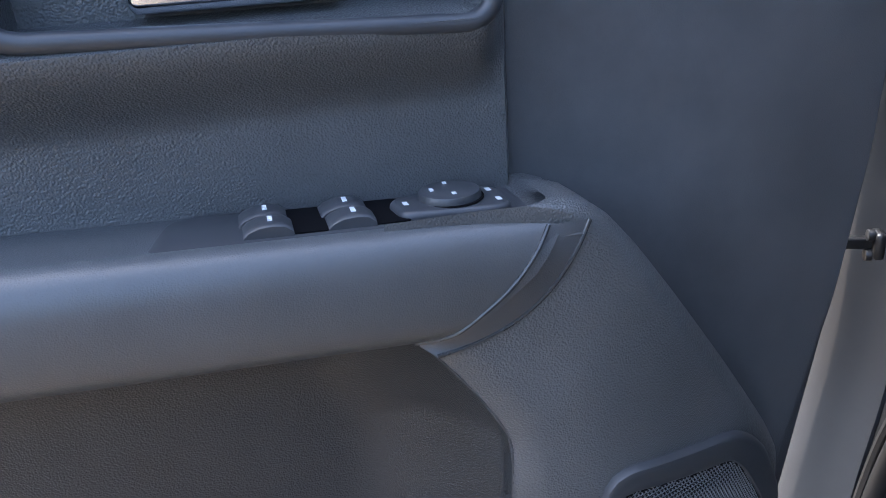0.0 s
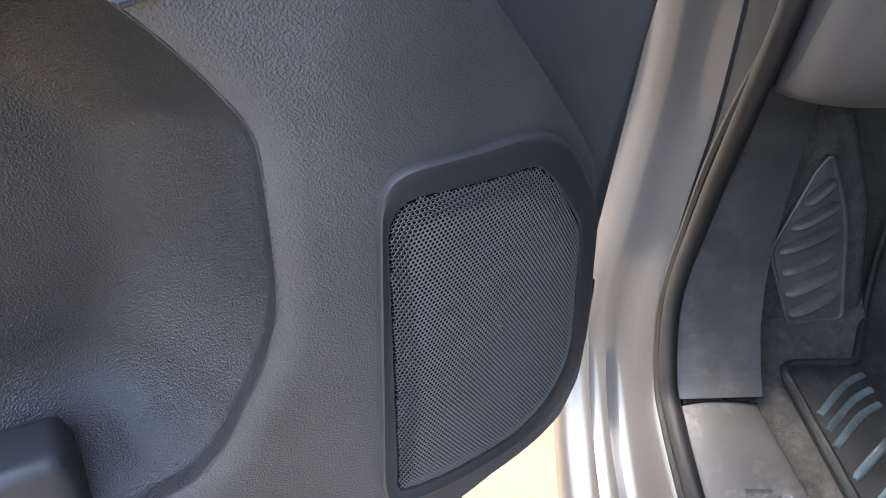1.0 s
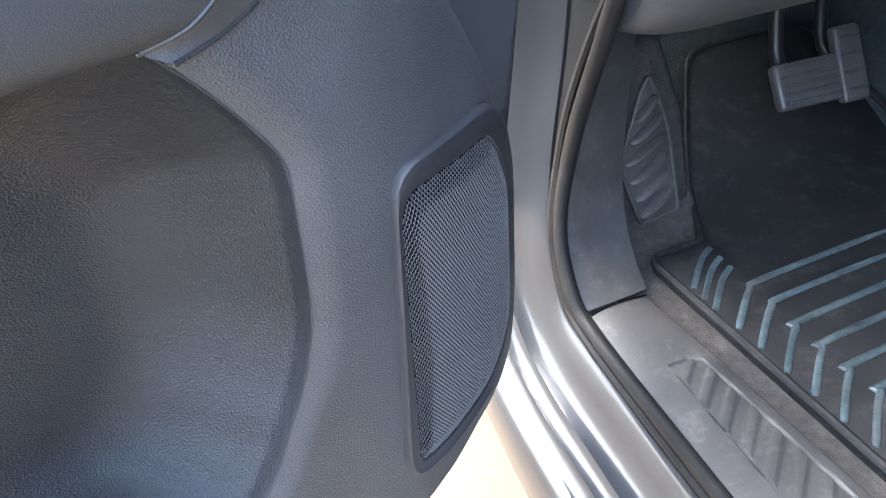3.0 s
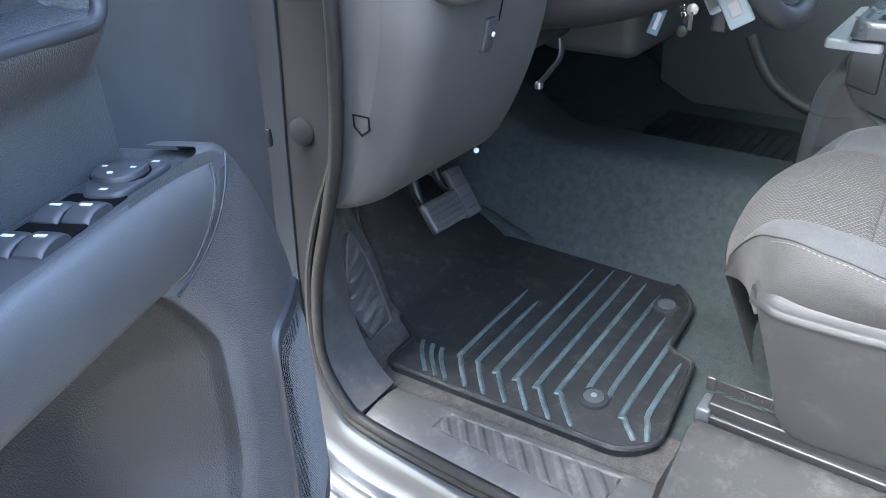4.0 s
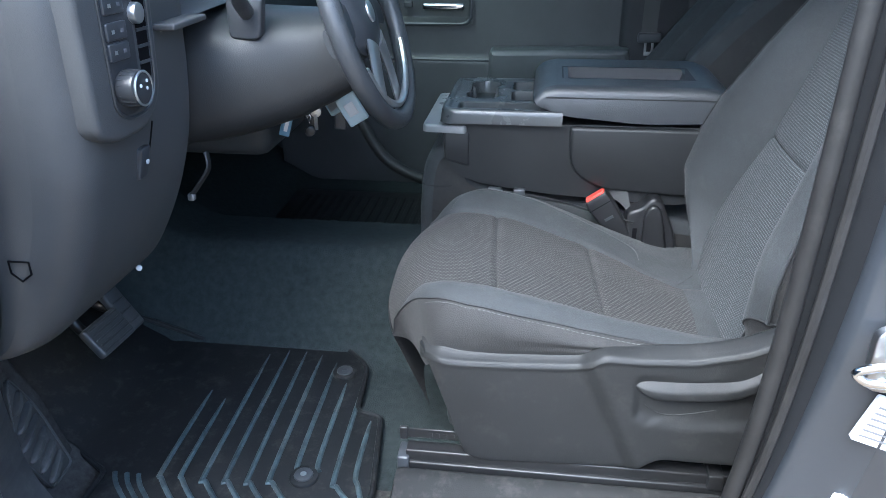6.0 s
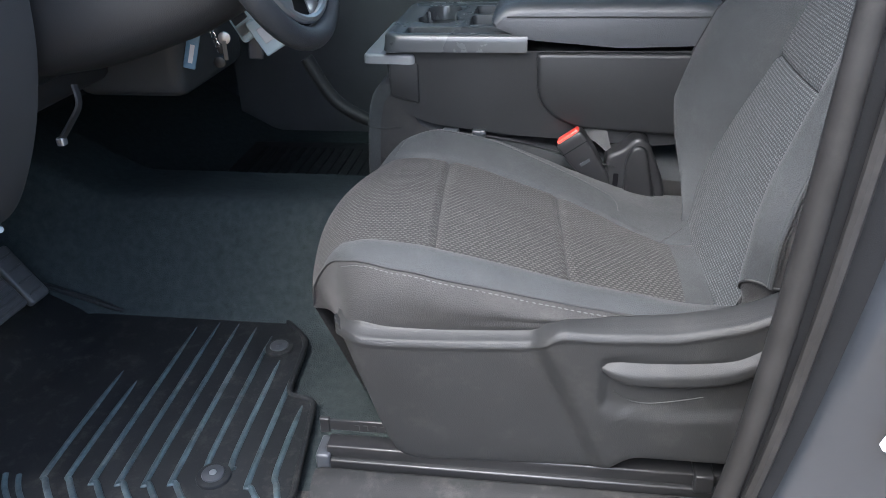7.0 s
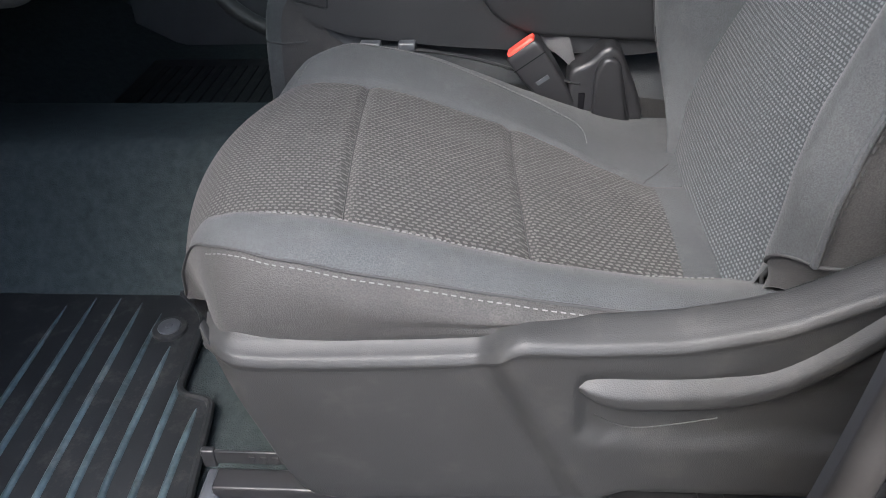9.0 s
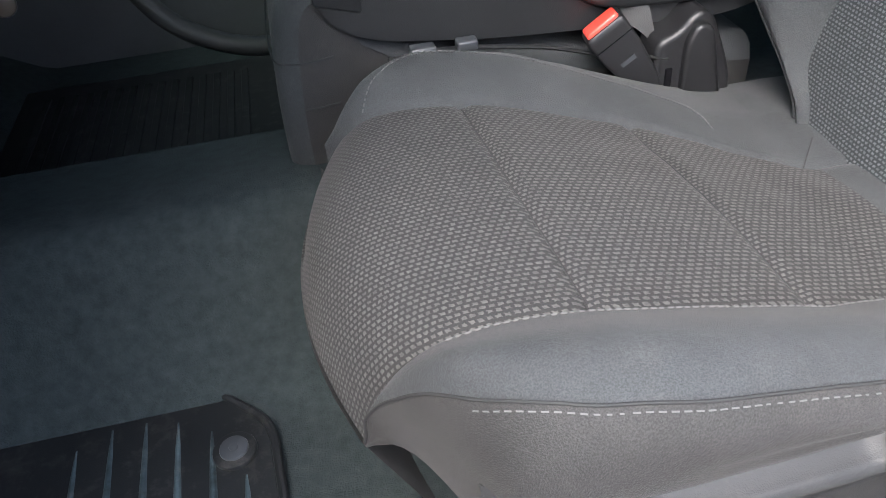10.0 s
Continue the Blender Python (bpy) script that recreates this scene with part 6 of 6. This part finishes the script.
def steering():
    col = thing("steering_column", (-0.05, 0.563, 0.66), "dark plastic steering column shroud with stalks", "steering column")
    rings = []
    for x, z, h, w in ((-0.24, 0.66, 0.115, 0.150), (-0.17, 0.665, 0.110, 0.145), (-0.10, 0.672, 0.100, 0.130), (-0.03, 0.682, 0.088, 0.108), (0.03, 0.695, 0.074, 0.086), (0.07, 0.705, 0.062, 0.072)):
        rings.append([Vector((x + 0.22 * h * math.sin(k * math.pi / 12) * -1, 0.563 + w * math.copysign(abs(math.cos(k * math.pi / 12)) ** 0.7, math.cos(k * math.pi / 12)),
                              z + h * math.copysign(abs(math.sin(k * math.pi / 12)) ** 0.7, math.sin(k * math.pi / 12)))) for k in range(24)])
    part("shroud", loft(rings), COLUMN_BLACK, col, "dark moulded column shroud")
    part("stalk_plate", slab(rounded([(-0.095, 0.735), (-0.045, 0.735), (-0.035, 0.80), (-0.095, 0.80)], 0.012), 0.47, 0.452, lambda a, b, dd: (a, dd, b), 0.005), SMOOTH_PLASTIC, col)
    part("stalk", tube(smooth_path([(-0.065, 0.46, 0.775), (-0.05, 0.40, 0.80), (-0.03, 0.33, 0.84)], 5), [0.012] * 6 + [0.010] * 5, 12), SMOOTH_PLASTIC, col, "black turn signal stalk")
    wheel = thing("steering_wheel", (0.09, 0.563, 0.74), "black leather steering wheel with silver spokes", "steering wheel")
    low = Vector((0.153, 0.563, 0.592))
    up = Vector((-0.30, 0, 0.95)).normalized()
    out = Vector((0.95, 0, 0.30)).normalized()
    R = 0.180
    c = low + up * R
    across = Vector((0, 1, 0))
    part("rim", tube([c + across * R * math.sin(k * math.pi / 40) - up * R * math.cos(k * math.pi / 40) for k in range(80)], 0.0165, 16, closed=True), LEATHER, wheel, "black leather rim")
    hub = []
    for r, dd in ((0.055, -0.055), (0.068, -0.035), (0.07, -0.015), (0.058, 0.0), (0.03, 0.006)):
        hub.append([c + (across * math.cos(k * math.pi / 14) * r * 1.15 + up * math.sin(k * math.pi / 14) * r) + out * dd for k in range(28)])
    part("hub", loft(hub), SMOOTH_PLASTIC, wheel, "dark airbag hub")
    part("emblem", disc(c + out * 0.006, out, 0.018, 0.003, 0.001), SATIN, wheel, "plain gold-grey badge")

    def spoke(a0, a1, mat, name, d0=-0.012, wide=(0.022, 0.014)):
        rings = []
        for k in range(9):
            f = k / 8
            r = 0.055 + (R - 0.062) * f
            ang = a0 + (a1 - a0) * f
            mid = c + (across * math.sin(ang) - up * math.cos(ang)) * r + out * (d0 - 0.010 * f)
            tan = across * math.cos(ang) + up * math.sin(ang)
            w = wide[0] + (wide[1] - wide[0]) * f
            rings.append([mid + tan * w * math.cos(j * math.pi / 6) + out * 0.006 * math.sin(j * math.pi / 6) for j in range(12)])
        part(name, loft(rings), mat, wheel, "satin silver spoke" if mat is SATIN else "black spoke")
    spoke(0.50, 0.32, SATIN, "spoke", 0.0, (0.026, 0.020))
    spoke(-0.50, -0.32, SATIN, "spoke", 0.0, (0.026, 0.020))
    spoke(math.pi / 2, math.pi / 2 - 0.1, SMOOTH_PLASTIC, "spoke", wide=(0.03, 0.022))
    spoke(-math.pi / 2, -math.pi / 2 + 0.1, SMOOTH_PLASTIC, "spoke", wide=(0.03, 0.022))
    part("spoke_trim", tube([c + (across * math.sin(a) - up * math.cos(a)) * 0.156 + out * 0.007 for a in np.linspace(-1.1, 1.1, 28)], 0.0062, 8), SATIN, wheel, "satin silver trim arc")

    keys = thing("key_bunch", (-0.03, 0.70, 0.59), "bunch of keys with plastic fobs hanging from the ignition", "keys")
    part("ignition_key", join(rbox((-0.05, 0.672, 0.630), (-0.03, 0.70, 0.662), 0.003), rbox((-0.055, 0.675, 0.600), (-0.045, 0.70, 0.640), 0.002)), BLACK_STEEL, keys)
    part("key_ring", tube([(-0.062 + 0.014 * math.cos(k * math.pi / 12), 0.69, 0.592 + 0.014 * math.sin(k * math.pi / 12)) for k in range(24)], 0.0013, 6, closed=True), CHROME, keys, "chrome split ring")
    for k in range(7):
        z = 0.585 - 0.0075 * k
        part("chain_link", tube([(-0.066 + 0.002 * k + 0.0034 * math.cos(j * math.pi / 6) * (1 if k % 2 else 0.3), 0.692 + 0.0034 * math.cos(j * math.pi / 6) * (0.3 if k % 2 else 1), z + 0.0055 * math.sin(j * math.pi / 6)) for j in range(12)], 0.0009, 5, closed=True), CHROME, keys)
    part("blue_tag", rbox((-0.010, -0.003, -0.036), (0.010, 0.003, 0.036), 0.002, 2, Matrix.Translation((-0.098, 0.690, 0.545)) @ Euler((0, radians(18), 0.3)).to_matrix().to_4x4()), FOB_BLUE, keys, "narrow blue tag")
    part("tag_print", rbox((-0.003, -0.0042, -0.026), (0.004, -0.0028, 0.004), 0.0, 1, Matrix.Translation((-0.098, 0.690, 0.545)) @ Euler((0, radians(18), 0.3)).to_matrix().to_4x4()), LABEL_WHITE, keys, "pale printed strip")
    part("round_fob", join(disc((-0.057, 0.695, 0.520), (0.25, -1, 0), 0.010, 0.006, 0.002), disc((-0.050, 0.698, 0.540), (0.25, -1, 0), 0.008, 0.005, 0.002)), BLACK_STEEL, keys, "small round dark fob")
    part("house_key", join(disc((-0.040, 0.688, 0.560), (0.3, -1, 0), 0.010, 0.003, 0.001), rbox((-0.044, 0.684, 0.525), (-0.037, 0.687, 0.556), 0.0008, 1)), STEEL, keys, "worn steel key")
    m = Matrix.Translation((-0.012, 0.700, 0.592)) @ Euler((0, radians(-32), radians(-12))).to_matrix().to_4x4()
    fob = part("car_fob", rbox((-0.022, -0.007, -0.038), (0.022, 0.007, 0.038), 0.006, 3, m), FOB_PALE, keys, "pale grey-blue remote fob")
    for k in range(3):
        part("fob_key", rbox((-0.015, -0.0085, -0.029 + 0.020 * k), (0.015, -0.0065, -0.013 + 0.020 * k), 0.001, 1, m), SMOOTH_PLASTIC if k == 1 else SATIN, fob)
    m2 = Matrix.Translation((0.030, 0.694, 0.566)) @ Euler((0, radians(-30), radians(8))).to_matrix().to_4x4()
    second = part("garage_fob", rbox((-0.021, -0.006, -0.030), (0.021, 0.006, 0.030), 0.004, 3, m2), FOB_PALE, keys, "small grey-blue fob")
    part("fob_key", rbox((-0.010, -0.0075, -0.012), (0.010, -0.0055, 0.014), 0.001, 1, m2), LABEL_WHITE, second)
    m3 = Matrix.Translation((0.004, 0.706, 0.556)) @ Euler((0, radians(4), radians(10))).to_matrix().to_4x4()
    part("dark_fob", rbox((-0.012, -0.005, -0.034), (0.012, 0.005, 0.034), 0.004, 3, m3), SMOOTH_PLASTIC, keys, "narrow black fob")


steering()


# ================= far side of the cabin =================
def far_door():
    f = thing("passenger_door", (0.2, 1.88, 0.0), "closed far door with a black inner panel and armrest", "car door")
    FY = 1.865

    def panel(a, b):
        x, z = -0.55 + 1.20 * a, -0.1 + 0.94 * b
        y = FY + 0.015 * step(z, 0.425, 0.445) - 0.012 * step(z, 0.70, 0.80)
        inside = min(x + 0.13, 0.145 - x, z - 0.550, 0.69 - z)
        y += 0.03 * step(inside, 0.0, 0.012)
        return (x, y, z)
    part("inner_panel", surface(panel, 150, 110), DASH_PLASTIC, f, "dark plastic inner panel")
    part("panel_step", tube([(-0.55, FY + 0.004, 0.434), (0.22, FY + 0.004, 0.432)], 0.005, 8), SMOOTH_PLASTIC, f)
    part("armrest", slab(rounded([(0.205, 0.36), (0.66, 0.36), (0.66, 0.488), (0.21, 0.478)], [0.03, 0.01, 0.01, 0.015], 5), FY + 0.01, 1.80, lambda a, b, d: (a, d, b), 0.018), ARM_SKIN, f, "dark padded armrest")
    part("handle_bezel", tube([(p[0], FY - 0.002, p[1]) for p in rounded([(-0.130, 0.550), (0.145, 0.550), (0.145, 0.69), (-0.130, 0.69)], 0.04, 8)], 0.006, 8, closed=True), SMOOTH_PLASTIC, f, "raised bezel round the handle")
    part("door_handle", rbox((-0.02, FY - 0.002, 0.592), (0.122, FY + 0.012, 0.616), 0.008, 4), CHROME, f, "chrome door handle")
    part("lock_key", rbox((-0.085, FY + 0.012, 0.60), (-0.055, FY + 0.025, 0.62), 0.003), SMOOTH_PLASTIC, f)
    part("outer_panel", rbox((-0.95, 1.95, -0.25), (0.70, 2.02, 0.86), 0.02), PAINT, f)


far_door()


def far_belt():
    b = thing("passenger_belt", (0.71, 1.8, 0.5), "grey seat belt with its steel tongue against the far pillar", "seat belt")
    part("strap", surface(lambda a, c: (0.690 + 0.048 * c + 0.010 * a, 1.812 + 0.01 * a, 0.520 + 0.6 * a), 12, 4), BELT, b)
    part("tongue", join(rbox((0.702, 1.800, 0.480), (0.710, 1.804, 0.512), 0.001, 1), rbox((0.724, 1.800, 0.480), (0.732, 1.804, 0.512), 0.001, 1), rbox((0.702, 1.800, 0.470), (0.732, 1.804, 0.482), 0.002)), STEEL, b, "steel tongue")
    part("tongue_grip", rbox((0.680, 1.794, 0.510), (0.752, 1.816, 0.540), 0.006), SMOOTH_PLASTIC, b)


far_belt()
far_mat = thing("passenger_mat", (-0.18, 1.48, -0.01), "black ribbed rubber mat in the far footwell", "floor mat")
part("mat_base", rbox((-0.45, 1.24, -0.014), (0.10, 1.72, 0.0), 0.004), MAT_RUBBER, far_mat)
for k in range(15):
    part("rib", rbox((-0.40 + 0.03 * k, 1.28, -0.001), (-0.385 + 0.03 * k, 1.66, 0.004), 0.001, 1), MAT_RUBBER, far_mat)
lone("dash_brace", tube(smooth_path([(-0.08, 1.20, 0.40), (-0.02, 1.20, 0.30), (0.08, 1.20, 0.245), (0.20, 1.20, 0.24)], 6), 0.016, 10), SEAT_PLASTIC, "curved grey seat frame tube in the far footwell", "seat frame")
